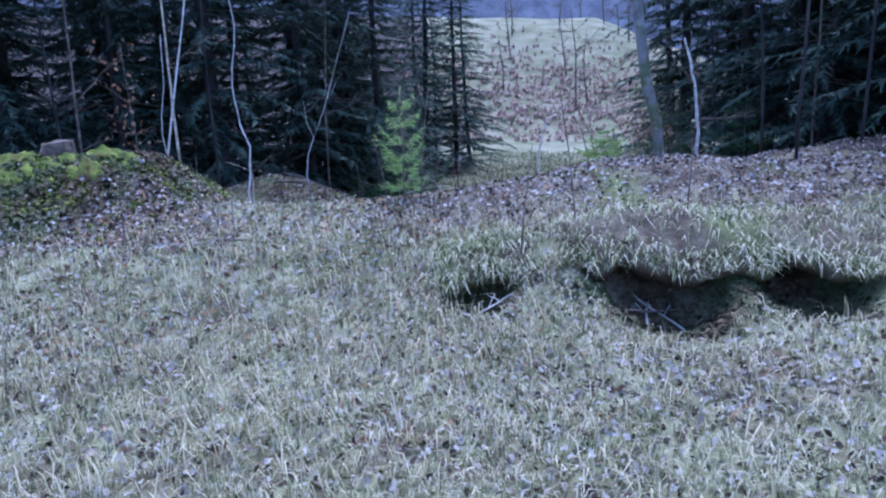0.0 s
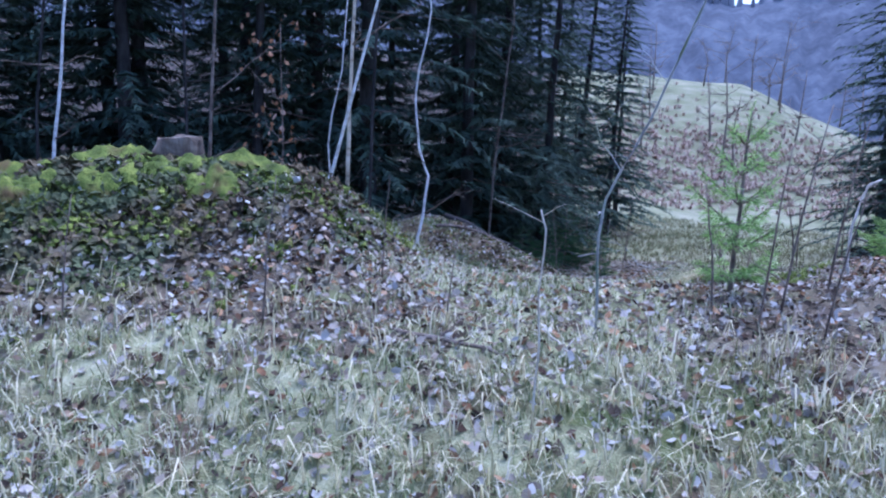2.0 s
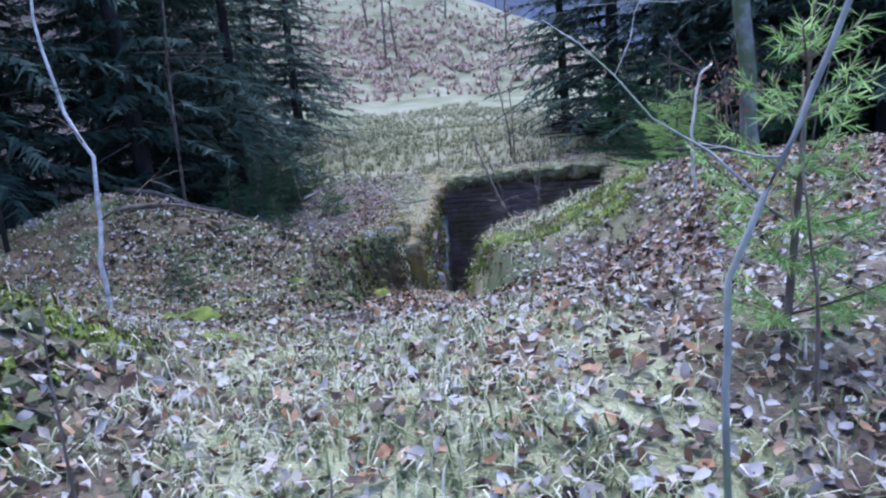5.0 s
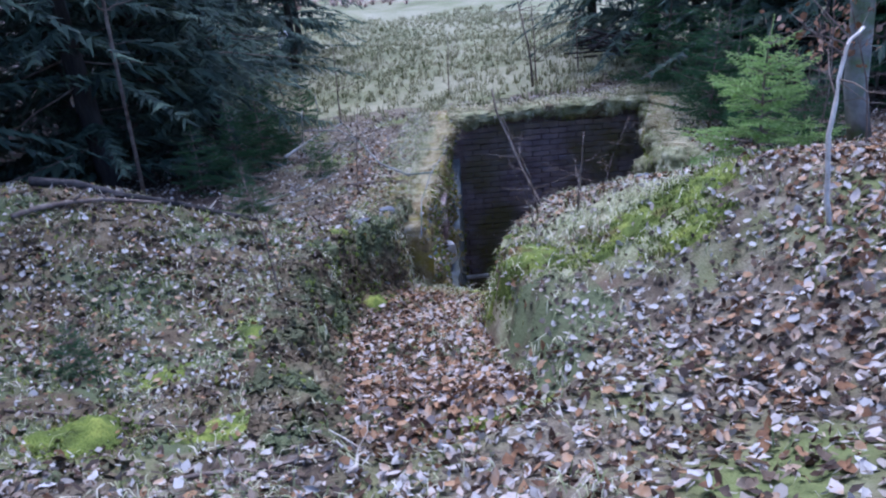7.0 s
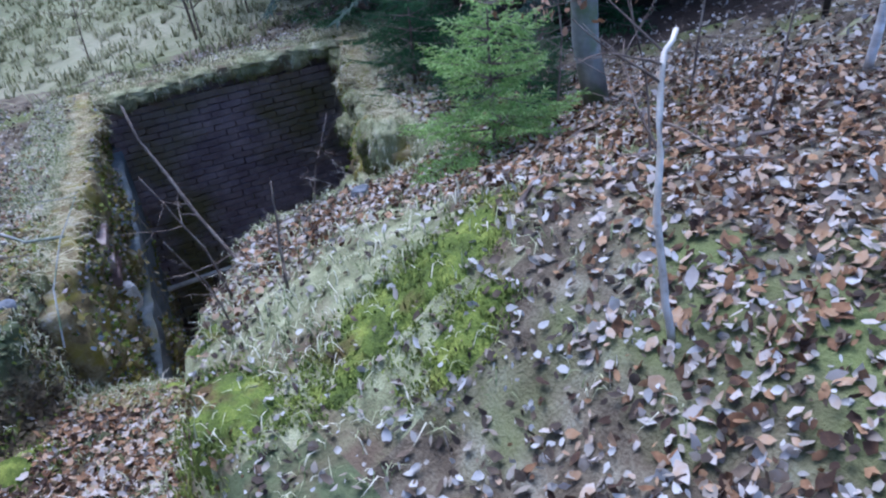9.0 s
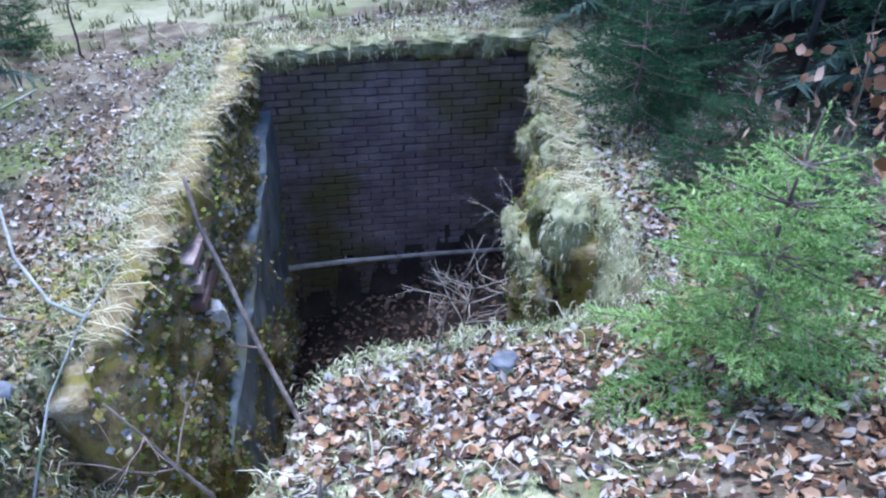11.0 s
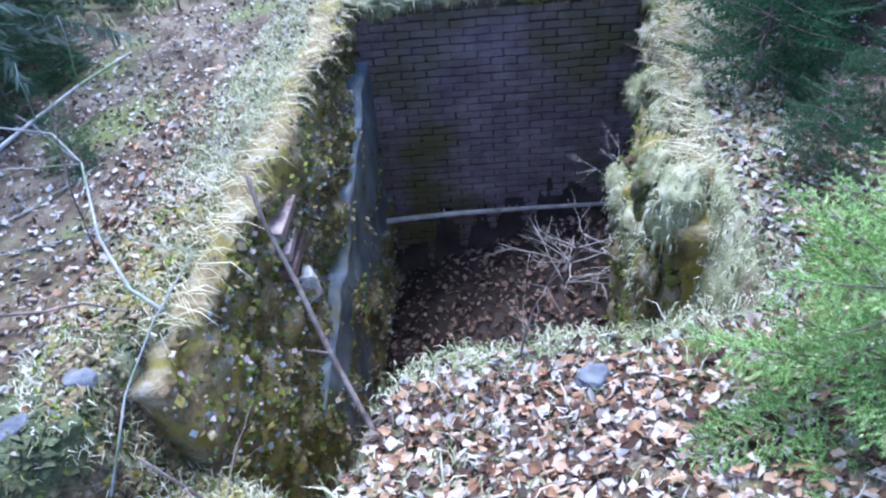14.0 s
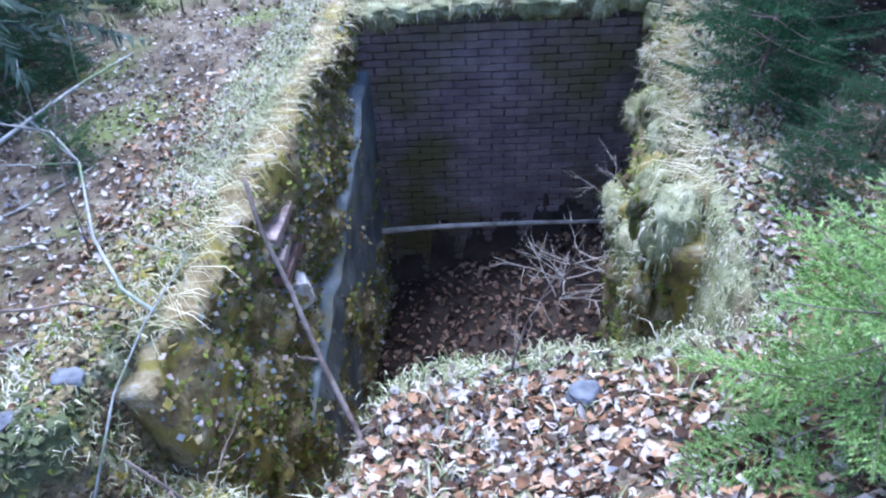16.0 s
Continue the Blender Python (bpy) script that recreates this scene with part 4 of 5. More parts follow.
def turf_lip(x0, x1, y0, y1, up, seed):
    """A slab of turf bridging a hollow, ragged and drooping at its front."""
    n, m = 26, 14
    top, bot = [], []
    for j in range(m + 1):
        for i in range(n + 1):
            u, v = i / n, j / m
            x = x0 + (x1 - x0) * u
            y = y0 + (y1 - y0) * v + 0.2 * noise.noise((x * 4, seed, 0)) * (1 - v) + 0.1 * (2 * u - 1) ** 2 * (1 - v)
            z = land(x, y, False) + up * math.sin(math.pi * min(1, 0.15 + u * 0.7 + 0.0)) * (1 - 0.7 * v) + 0.03 * noise.noise((x * 6, y * 6, seed)) - 0.06 * (1 - v) ** 4
            top.append(Vector((x, y, z)))
            bot.append(Vector((x, y + 0.02, z - 0.07 - 0.03 * noise.noise((x * 9, y * 9, seed)))))
    k = len(top)
    fa = [(j * (n + 1) + i, j * (n + 1) + i + 1, (j + 1) * (n + 1) + i + 1, (j + 1) * (n + 1) + i) for j in range(m) for i in range(n)]
    fb = [tuple(q + k for q in f[::-1]) for f in fa]
    fe = [(i, k + i, k + i + 1, i + 1) for i in range(n)] + [(m * (n + 1) + i, m * (n + 1) + i + 1, k + m * (n + 1) + i + 1, k + m * (n + 1) + i) for i in range(n)]
    fe += [(j * (n + 1), (j + 1) * (n + 1), k + (j + 1) * (n + 1), k + j * (n + 1)) for j in range(m)] + [(j * (n + 1) + n, k + j * (n + 1) + n, k + (j + 1) * (n + 1) + n, (j + 1) * (n + 1) + n) for j in range(m)]
    ob = mesh_object("turf_overhang", top + bot, fa + fb + fe, M_SOIL)
    tagged(ob, "grassy turf overhanging a dark hollow in the bank", "turf")
    r = random.Random(int(seed * 10))
    s = Soup()
    for q in range(1100):
        t = top[r.randrange(k) if r.random() < 0.6 else r.randrange(3 * (n + 1))] + Vector((r.uniform(-0.03, 0.03), r.uniform(-0.03, 0.03), -0.01))
        a, ln = r.uniform(0, 6.283), r.uniform(0.04, 0.12)
        d = Vector((math.cos(a), math.sin(a) - 0.5, 0)) * ln
        w = Vector((-d.y, d.x, 0)).normalized() * 0.0035
        p1 = t + d * 0.4 + Vector((0, 0, ln * 0.5))
        s.add([t - w, t + w, p1 + w, p1 - w, t + d * 1.1 + Vector((0, 0, ln * r.uniform(-0.5, 0.5)))], [(0, 1, 2, 3), (3, 2, 4)])
    tagged(s.build("grass", M_GRASS, ob, "matted pale grass"), kind="stuff")


turf_lip(0.66, 1.8, 4.45, 5.1, 0.07, 1.3)
turf_lip(-0.2, 0.44, 4.5, 4.95, 0.05, 2.9)
turf_lip(1.72, 2.75, 4.46, 5.1, 0.06, 4.4)

lying("dead_branch", [(0.11, 11.62, -0.26), (-0.04, 11.86, -0.33), (-0.18, 12.23, -0.33), (-0.26, 12.73, -0.26), (-0.39, 12.95, -0.20), (-0.73, 13.16, -0.20)], 0.009, M_GREYBARK, "grey arching dead branch by the pit", "branch", 61, ((3, -0.2, 0.1, 0.25), (4, -0.1, -0.1, 0.12), (3, -0.45, 0.1, 0.0)))
lying("dead_branch", [(-0.89, 13.35, -0.49), (-0.68, 13.70, -0.50), (-0.47, 14.05, -0.52), (-0.17, 14.39, -0.53)], 0.014, M_GREYBARK, "straight weathered dead branch leaning on brush", "branch", 62, ((1, 0.05, 0.0, 0.35), (2, 0.02, 0.1, 0.4)))
lying("dead_branch", [(-0.54, 11.90, -0.34), (-0.37, 11.86, -0.34), (-0.23, 11.88, -0.36), (-0.06, 11.77, -0.36)], 0.007, M_TWIG, "reddish-brown twig lying on trodden soil", "branch", 63)


# stump and moss on the bank
bm = bmesh.new()
bmesh.ops.create_cone(bm, cap_ends=True, segments=20, radius1=0.19, radius2=0.13, depth=0.3)
bmesh.ops.subdivide_edges(bm, edges=bm.edges[:], cuts=2, use_grid_fill=True)
for v in bm.verts:
    k = 0.16 * noise.noise(v.co * 9) + 0.1 * noise.noise(v.co * 25)
    v.co.x *= 1 + k
    v.co.y *= 1 + k
    v.co.z += 0.04 * noise.noise(v.co * 12)
stump = new("tree_stump")
stump.location = G(-3.55, 6.85, 0.12)
tagged(stump, "old grey rotten tree stump on the mossy bank", "tree stump")
part("trunk_base", bm, M_TWIG, stump)

for k, (x, y, rx, ry, h, tn) in enumerate(((-3.05, 6.75, 0.4, 0.16, 0.07, 0.15), (-3.75, 6.45, 0.3, 0.16, 0.08, 0.5), (-4.25, 6.05, 0.3, 0.17, 0.09, 0.6), (-4.6, 5.65, 0.2, 0.22, 0.1, 0.5), (-3.95, 6.0, 0.16, 0.1, 0.07, 0.0), (-4.45, 5.55, 0.14, 0.16, 0.1, 0.2), (-3.4, 6.35, 0.2, 0.1, 0.05, 0.3))):
    moss_pad("moss_cushion", x, y, rx, ry, h, tn, k * 1.7, "bright yellow-green moss cushion on the bank")
for k, (x, y, rx, ry, h, tn) in enumerate(((-2.1, 7.85, 0.3, 0.14, 0.03, -0.4), (-2.25, 7.1, 0.22, 0.12, 0.025, 0.2), (-1.83, 7.6, 0.16, 0.13, 0.05, 0.3), (-1.45, 8.0, 0.2, 0.15, 0.02, 0.0), (0.12, 9.72, 0.2, 0.28, 0.04, 0.1), (0.62, 9.5, 0.42, 0.2, 0.03, 0.0), (1.0, 9.45, 0.3, 0.17, 0.03, 0.2), (0.75, 9.15, 0.25, 0.12, 0.02, 0.1), (0.0, 9.95, 0.1, 0.2, 0.05, 0.2), (-0.55, 8.55, 0.35, 0.1, 0.015, 0.0), (0.2, 10.3, 0.2, 0.2, 0.02, 0.0), (-0.75, 11.1, 0.16, 0.12, 0.05, 0.4), (-0.55, 10.85, 0.2, 0.14, 0.05, 0.8), (1.85, 10.9, 0.07, 0.06, 0.03, 0.0), (0.25, 11.15, 0.2, 0.09, 0.03, 0.2), (-1.75, 9.3, 0.2, 0.12, 0.02, 0.5), (-2.02, 8.8, 0.2, 0.16, 0.06, 0.3), (-1.5, 8.75, 0.25, 0.14, 0.02, 0.2), (-1.35, 9.6, 0.2, 0.3, 0.02, 0.1))):
    moss_pad("moss_patch", x, y, rx, ry, h, tn, 20 + k * 1.3, "green moss patch spread over the litter")

rng = random.Random(55)
for k in range(18):
    t = rng.random()
    x, y = -4.7 + 1.9 * t + rng.gauss(0, 0.1), 5.5 + 1.2 * t + rng.gauss(0, 0.12)
    r = rng.uniform(0.05, 0.13)
    moss_pad("moss_tuft", x, y, r * 1.3, r, r * 0.6, rng.uniform(0, 3), 60 + k * 0.9, "small yellow-green moss tuft on the bank")

# brushwood and fallen branches
rng = random.Random(44)
heap = new("brushwood_heap")
heap.location = G(5.4, 18.8)
tagged(heap, "dark heap of cut brushwood on the meadow's edge", "brushwood")
for k in range(16):
    s = Soup()
    a = rng.uniform(0, 3.14)
    ln = rng.uniform(0.35, 0.75)
    o = Vector((rng.uniform(-0.2, 0.2), rng.uniform(-0.2, 0.2), 0.05 + 0.022 * k))
    d = Vector((math.cos(a), math.sin(a), rng.uniform(-0.1, 0.2))) * ln
    s.tube(wiggle(o - d, o + d, 4, 0.04, rng), taper(0.035, 0.012, 4), 5)
    s.build("branch", M_BARK, heap)
for k, (x, y, ang, ln, r, mt) in enumerate(((-1.9, 11.3, 10, 1.3, 0.03, M_BARK), (-1.6, 11.5, -20, 0.5, 0.02, M_PALEWOOD), (-2.2, 11.0, 35, 0.9, 0.02, M_TWIG), (-0.35, 10.2, -40, 0.6, 0.007, M_PALEWOOD), (-0.1, 9.9, 30, 0.5, 0.007, M_TWIG), (-1.9, 8.9, -20, 0.9, 0.005, M_TWIG), (-1.4, 8.3, -10, 0.5, 0.008, M_TWIG), (-1.05, 8.25, 50, 0.25, 0.008, M_PALEWOOD), (1.6, 9.5, 20, 0.8, 0.01, M_TWIG), (2.0, 9.0, -35, 0.9, 0.012, M_TWIG), (0.7, 10.6, -60, 0.25, 0.01, M_PALEWOOD), (-1.64, 5.24, -25, 0.5, 0.012, M_TWIG), (-0.85, 5.0, -55, 0.3, 0.007, M_PALEWOOD), (0.3, 3.6, -35, 1.2, 0.007, M_TWIG), (-1.2, 5.3, -70, 0.3, 0.006, M_PALEWOOD), (2.5, 10.0, 15, 1.0, 0.012, M_TWIG), (-0.9, 13.2, 30, 1.1, 0.01, M_GREYBARK), (-1.0, 12.9, -10, 0.9, 0.007, M_GREYBARK), (-1.2, 13.4, 70, 0.7, 0.008, M_TWIG), (-0.4, 11.9, -12, 0.5, 0.008, M_TWIG))):
    a = radians(ang)
    pts = []
    for i in range(6):
        px, py = x + math.cos(a) * ln * (i / 5 - 0.5) + 0.02 * rng.uniform(-1, 1), y + math.sin(a) * ln * (i / 5 - 0.5) + 0.02 * rng.uniform(-1, 1)
        pts.append((px, py, surface_z(px, py) + r * 0.8 + 0.01))
    lying("fallen_branch", pts, r, mt, "weathered dead branch lying in the leaf litter", "branch", k, ((2, rng.uniform(-0.12, 0.12), rng.uniform(-0.12, 0.12), 0.06), (3, rng.uniform(-0.12, 0.12), rng.uniform(-0.12, 0.12), 0.05)))

# ---------------------------------------------------------------- litter and grass
PADS = [(-3.05, 6.75, 0.4, 0.18), (-3.75, 6.45, 0.3, 0.2), (-4.25, 6.05, 0.3, 0.22), (-4.6, 5.65, 0.22, 0.22), (-3.95, 6.0, 0.16, 0.1), (-2.1, 7.85, 0.3, 0.16), (-2.25, 7.1, 0.22, 0.12), (-1.83, 7.6, 0.16, 0.13), (0.12, 9.72, 0.2, 0.28), (0.62, 9.5, 0.42, 0.2), (0.75, 9.15, 0.25, 0.12), (0.0, 9.95, 0.1, 0.2), (-0.55, 10.85, 0.2, 0.2), (1.0, 9.45, 0.3, 0.17), (-2.02, 8.8, 0.22, 0.18), (-3.4, 6.35, 0.2, 0.1), (-4.45, 5.55, 0.14, 0.16)]
def holes(x, y):
    return hollow(x, y, 1.22, 4.5, 0.5, 0.45) + hollow(x, y, 0.1, 4.55, 0.25, 0.28) + hollow(x, y, 2.1, 4.5, 0.4, 0.45)


def leafy(x, y):
    if not clear_of_pit(x, y) or holes(x, y) > 0.3:
        return 0
    w = 0.25 + 0.75 * max(0, min(1, (y - 4.6) / 1.0)) if y < 6 else 0.9
    if y < 4.6:
        w = 0.75
    if y > 11.5 and x < 1:
        w = 0.5
    if x < -0.9 and 8.6 < y < 12:
        w = 0.22
    w *= 1 - 0.8 * bump_at(x, y, 0.5, 9.8, 0.7, 0.7) - 0.2 * bump_at(x, y, -1.3, 6.6, 0.4, 1.0)
    w *= 1 - 0.7 * min(1, 1.6 * bump_at(x, y, -3.75, 6.3, 1.1, 0.55, 0.55))
    w *= 1 - 0.8 * bump_at(x, y, 2.0, 9.3, 1.2, 1.3)
    w *= 1 - 0.75 * bump_at(x, y, -1.45, 6.4, 0.55, 1.8) * (0.6 + 0.8 * noise.noise((x * 1.9, y * 1.9, 6)))
    d = min(seg_dist(x, y, a, b)[0] for a, b in zip(TRENCH, TRENCH[1:]))
    if d < 0.5:
        w *= 0.25
    w *= min(1.0, math.exp(-((max(0.0, abs(x + 0.5) - 3.2) / 1.6) ** 2)) + 0.03) * min(1.0, math.exp(-((max(0.0, 2.6 - y) / 1.2) ** 2)))
    return w * (0.55 + 0.9 * max(0, noise.noise((x * 1.3, y * 1.3, 9)) + 0.4))


def rusty(x, y):
    if not clear_of_pit(x, y):
        return 0
    w = 1.0 * bump_at(x, y, -0.35, 10.2, 0.5, 1.0, 0.3) + 0.8 * bump_at(x, y, 1.85, 9.3, 1.1, 1.1) + 1.1 * bump_at(x, y, 1.0, 10.8, 1.3, 0.5) + 0.7 * bump_at(x, y, 2.5, 11.2, 0.9, 1.4) + 0.16 * bump_at(x, y, -1.9, 6.2, 1.6, 0.9) + 0.12 * bump_at(x, y, -0.8, 4.2, 3, 1.4) + 0.35 * bump_at(x, y, 0.9, 8.2, 0.9, 0.6) + 0.3 * bump_at(x, y, -0.7, 7.8, 1.6, 0.8) + 0.6 * bump_at(x, y, -0.25, 12.6, 0.3, 1.6, -0.3)
    w -= 0.9 * bump_at(x, y, 0.6, 9.5, 0.75, 0.7)
    if min(seg_dist(x, y, a, b)[0] for a, b in zip(TRENCH, TRENCH[1:])) < 0.42:
        w += 1.0
    elif x < -0.4 and y > 8.3:
        w *= 0.3
    if y < 12 and pit_distance(x, y) > -0.26 + 0.12 * noise.noise((x * 3, y * 3, 2)):
        w *= 0.15
    return w - 2 * holes(x, y)


litter("pale_leaf_litter", 80000, (-6.5, 5.5, 0.5, 16, leafy), M_LITTER_PALE, 0.04, 1, "bleached grey and tan fallen leaves")
litter("rusty_leaf_litter", 27000, (-3, 4, 3, 15, rusty), M_LITTER, 0.046, 2, "rust-brown fallen oak and beech leaves")
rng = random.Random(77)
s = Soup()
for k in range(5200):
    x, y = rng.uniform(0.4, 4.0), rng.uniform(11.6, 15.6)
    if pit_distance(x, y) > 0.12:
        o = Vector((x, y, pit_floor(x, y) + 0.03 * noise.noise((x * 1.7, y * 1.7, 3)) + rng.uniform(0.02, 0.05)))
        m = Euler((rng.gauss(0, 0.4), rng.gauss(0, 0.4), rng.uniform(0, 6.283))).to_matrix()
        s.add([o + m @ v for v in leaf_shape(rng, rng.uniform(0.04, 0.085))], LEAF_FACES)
tagged(s.build("pit_leaf_litter", M_DARKLEAF), "dark brown leaves on the pit's floor", "leaf litter", kind="stuff")


def grassy(x, y):
    if holes(x, y) > 0.3:
        return 0
    if y < 5.2:
        return (0.4 + 0.9 * max(0.0, 0.35 + noise.noise((x * 1.6, y * 1.6, 15)))) * math.exp(-((max(0.0, abs(x + 0.5) - 3.0) / 2.2) ** 2)) * math.exp(-((max(0.0, 2.0 - y) / 1.6) ** 2))
    if y < 8.3:
        return max(0.0, 0.9 * bump_at(x, y, -1.45, 6.4, 0.75, 1.5) + 0.25 * noise.noise((x * 1.5, y * 1.5, 12)) * bump_at(x, y, -1, 6, 2.5, 2))
    if y < 11.6:
        return 0.4 * bump_at(x, y, 0.5, 10.0, 0.9, 0.9) if clear_of_pit(x, y) else 0
    return 0


def rim(x, y):
    p = pit_distance(x, y)
    return (0.4 if x > 2.4 else 1.0) if -0.55 < p < -0.08 and not (y < 12.0 and x > 0.2) else 0


grass("winter_grass", 110000, (-7, 6, -1.5, 11.5, grassy), M_GRASS, 0.085, 3, "matted green and straw winter grass", 1.1, 0.003, 8)
grass("dry_grass", 13000, (-5.5, 4.5, 1.0, 5.6, lambda x, y: 0.6 * bump_at(x, y, -0.7, 3.6, 2.6, 1.6) + 0.1 - holes(x, y)), M_DRYGRASS, 0.2, 4, "bent straw-coloured dry grass blades", 0.9, 0.003, 4)
grass("rim_grass", 26000, (-0.8, 4.9, 11.0, 16.3, rim), M_GRASS, 0.07, 5, "pale dead grass fringing the pit", 1.1, 0.003, 8)
grass("meadow_grass", 30000, (-1.5, 9, 15.8, 36, lambda x, y: 1 if x > -1.4 and x < 3 + 0.25 * y - 1 else 0), M_MEADOW, 0.2, 6, "rough yellow-green meadow grass beyond the pit", 1.0, 0.01, 8)
grass("dead_bracken", 24000, (-6, 26, 40, 70, lambda x, y: 0.9 * bump_at(x, y, 8, 50, 14, 9)), M_BRACKEN, 0.5, 7, "reddish dead bracken on the far slope", 1.2, 0.03, 12)
grass("moss_fuzz", 30000, (-5, 2, 5, 12, lambda x, y: 1 if any(((x - a) / c) ** 2 + ((y - b) / d) ** 2 < 1 for a, b, c, d in PADS) else 0), M_MOSS, 0.035, 8, "short fuzzy moss shoots", 0.8, 0.004, 8)
grass("rim_turf", 14000, (0.1, 2.6, 10.6, 12.0, lambda x, y: 0.9 if -0.3 + 0.2 * noise.noise((x * 2, y * 2, 1)) < pit_distance(x, y) < -0.06 else 0), M_GRASS, 0.04, 15, "short pale mossy turf along the pit's front rim", 1.1, 0.003, 8)
# crumbs, clods and small growth on the trodden bank
def bank(x, y):
    return bump_at(x, y, -1.9, 10.2, 1.5, 1.7) * (0.5 + noise.noise((x * 1.8, y * 1.8, 21))) if clear_of_pit(x, y) else 0


def tufts(name, count, where, mat, size, seed, label, category="moss"):
    """Small crumbs and tufts that cling to the ground, on steep sides too."""
    r, s, n, tries = random.Random(seed), Soup(), 0, 0
    x0, x1, y0, y1, weight = where
    while n < count and tries < count * 8:
        tries += 1
        x, y = r.uniform(x0, x1), r.uniform(y0, y1)
        if r.random() > weight(x, y):
            continue
        o = Vector((x, y, surface_z(x, y) + r.uniform(-0.01, 0.02)))
        m, l = Euler((r.uniform(-1.3, 1.3), r.uniform(-1.3, 1.3), r.uniform(0, 6.283))).to_matrix(), size * r.uniform(0.4, 1.5)
        s.add([o + m @ Vector(c) * l for c in ((-0.5, 0, 0), (0, -0.45, 0.2), (0.5, 0, 0.1), (0, 0.4, -0.2), (0, 0, 0.35))], [(0, 1, 4), (1, 2, 4), (2, 3, 4), (3, 0, 4)])
        n += 1
    return tagged(s.build(name, mat, None, "", False), label, category, kind="stuff")


def trench_gap(x, y):
    return min(seg_dist(x, y, a, b)[0] for a, b in zip(TRENCH, TRENCH[1:]))


def trench_side(x, y):
    if x > -0.5 + 0.4 * (y - 9.3):
        return 0
    return 1.0 if 0.38 < trench_gap(x, y) < 0.72 else 0.12 * max(0.0, bank(x, y))


def bank_face(x, y):
    return 1.3 * bump_at(x, y, -3.75, 6.2, 1.2, 0.55, 0.55)


litter("bank_leaf_crumbs", 5500, (-4.2, 0.2, 7.8, 13, lambda x, y: bank(x, y) * 1.3), M_LITTER_PALE, 0.026, 31, "small broken leaf crumbs on the earthen bank")
litter("bank_brown_leaves", 3500, (-4.2, 0.2, 7.8, 13, lambda x, y: bank(x + 0.4, y + 0.7)), M_LITTER, 0.034, 34, "small brown leaves on the earthen bank")
grass("bank_moss", 20000, (-4.2, -0.2, 8.0, 12.6, lambda x, y: 1.6 * bank(x + 0.8, y - 0.5) if trench_gap(x, y) > 0.55 else 0), M_MOSS, 0.03, 32, "thin olive moss and seedlings on the earthen bank", 1.0, 0.004, 10)
grass("bank_grass", 7000, (-4.2, -0.2, 8.0, 12.6, lambda x, y: 1.2 * bank(x - 0.6, y + 0.4) if trench_gap(x, y) > 0.5 else 0), M_GRASS, 0.06, 33, "sparse grey-green grass on the earthen bank", 1.2, 0.003, 7)
tufts("trench_crumbs", 9000, (-2.6, 0.7, 8.4, 11.9, trench_side), M_BANK, 0.05, 41, "crumbling brown earth on the trench's sides", "soil")
tufts("trench_moss", 3000, (-1.6, 0.7, 8.6, 12.2, lambda x, y: trench_side(x, y) * max(0.0, 0.3 + noise.noise((x * 3, y * 3, 31)))), M_MOSS, 0.04, 42, "olive moss on the trench's sides")
tufts("pit_corner_growth", 5000, (-0.7, 0.5, 10.9, 12.9, lambda x, y: 0.9 if pit_distance(x, y) > -0.5 else 0), M_MOSS, 0.035, 43, "olive moss about the foot of the broken wall")
tufts("pit_corner_crumbs", 5000, (-0.7, 0.5, 10.9, 12.9, lambda x, y: 0.9 if pit_distance(x, y) > -0.5 else 0), M_ROCK, 0.05, 44, "brown crumbs and dead stalks about the broken wall", "rubble")
tufts("mossy_bank_growth", 7000, (-5.2, -2.2, 5.0, 7.4, bank_face), M_BANK, 0.06, 45, "dark dead growth on the face of the mossy bank", "undergrowth")
tufts("mossy_bank_moss", 5000, (-5.2, -2.2, 5.0, 7.4, lambda x, y: bank_face(x, y) * max(0.0, 0.2 + noise.noise((x * 4, y * 4, 17)))), M_MOSS, 0.05, 46, "yellow-green moss tufts on the bank")
tufts("hollow_crumbs", 2600, (-0.3, 2.7, 4.0, 5.1, lambda x, y: 0.8 * holes(x, y)), M_BANK, 0.05, 47, "brown earth and roots inside the hollows", "soil")
rng = random.Random(64)
for k, (x, y, z, dx, dy, dz) in enumerate(((0.0, 4.33, 0.25, 0.3, 0.12, -0.1), (0.9, 4.3, 0.22, 0.4, 0.2, -0.08), (1.3, 4.35, 0.28, -0.25, 0.25, -0.16), (1.9, 4.3, 0.24, 0.35, 0.1, 0.02), (1.05, 4.25, 0.2, 0.1, 0.3, -0.05))):
    o = Vector((x, y, surface_z(x, y) + 0.015))
    e = Vector((x + dx, y + dy, surface_z(x + dx, y + dy) + 0.02))
    lying("root", wiggle(o, e, 5, 0.012, rng), 0.008, M_PALEWOOD if k % 2 == 0 else M_TWIG, "bare root lying across the mouth of a hollow", "root", 90 + k, ((2, 0.05, 0.08, 0.06), (3, -0.06, 0.05, 0.05)))
for k in range(16):
    i = rng.randrange(4)
    a, b, t = TRENCH[i], TRENCH[i + 1], rng.random()
    dx, dy = b[0] - a[0], b[1] - a[1]
    q = 0.5 / math.hypot(dx, dy)
    x, y = a[0] + dx * t - dy * q * rng.uniform(0.9, 1.2), a[1] + dy * t + dx * q * rng.uniform(0.9, 1.2)
    if clear_of_pit(x, y):
        r = rng.uniform(0.03, 0.06)
        boulder("soil_clod", x, y, surface_z(x, y) + 0.1 * r, r * 1.2, r, r * 0.8, 30 + 1.7 * k, M_BANK, "crumbling clod of brown earth on the trench's edge", rng.uniform(0, 360), "clod")
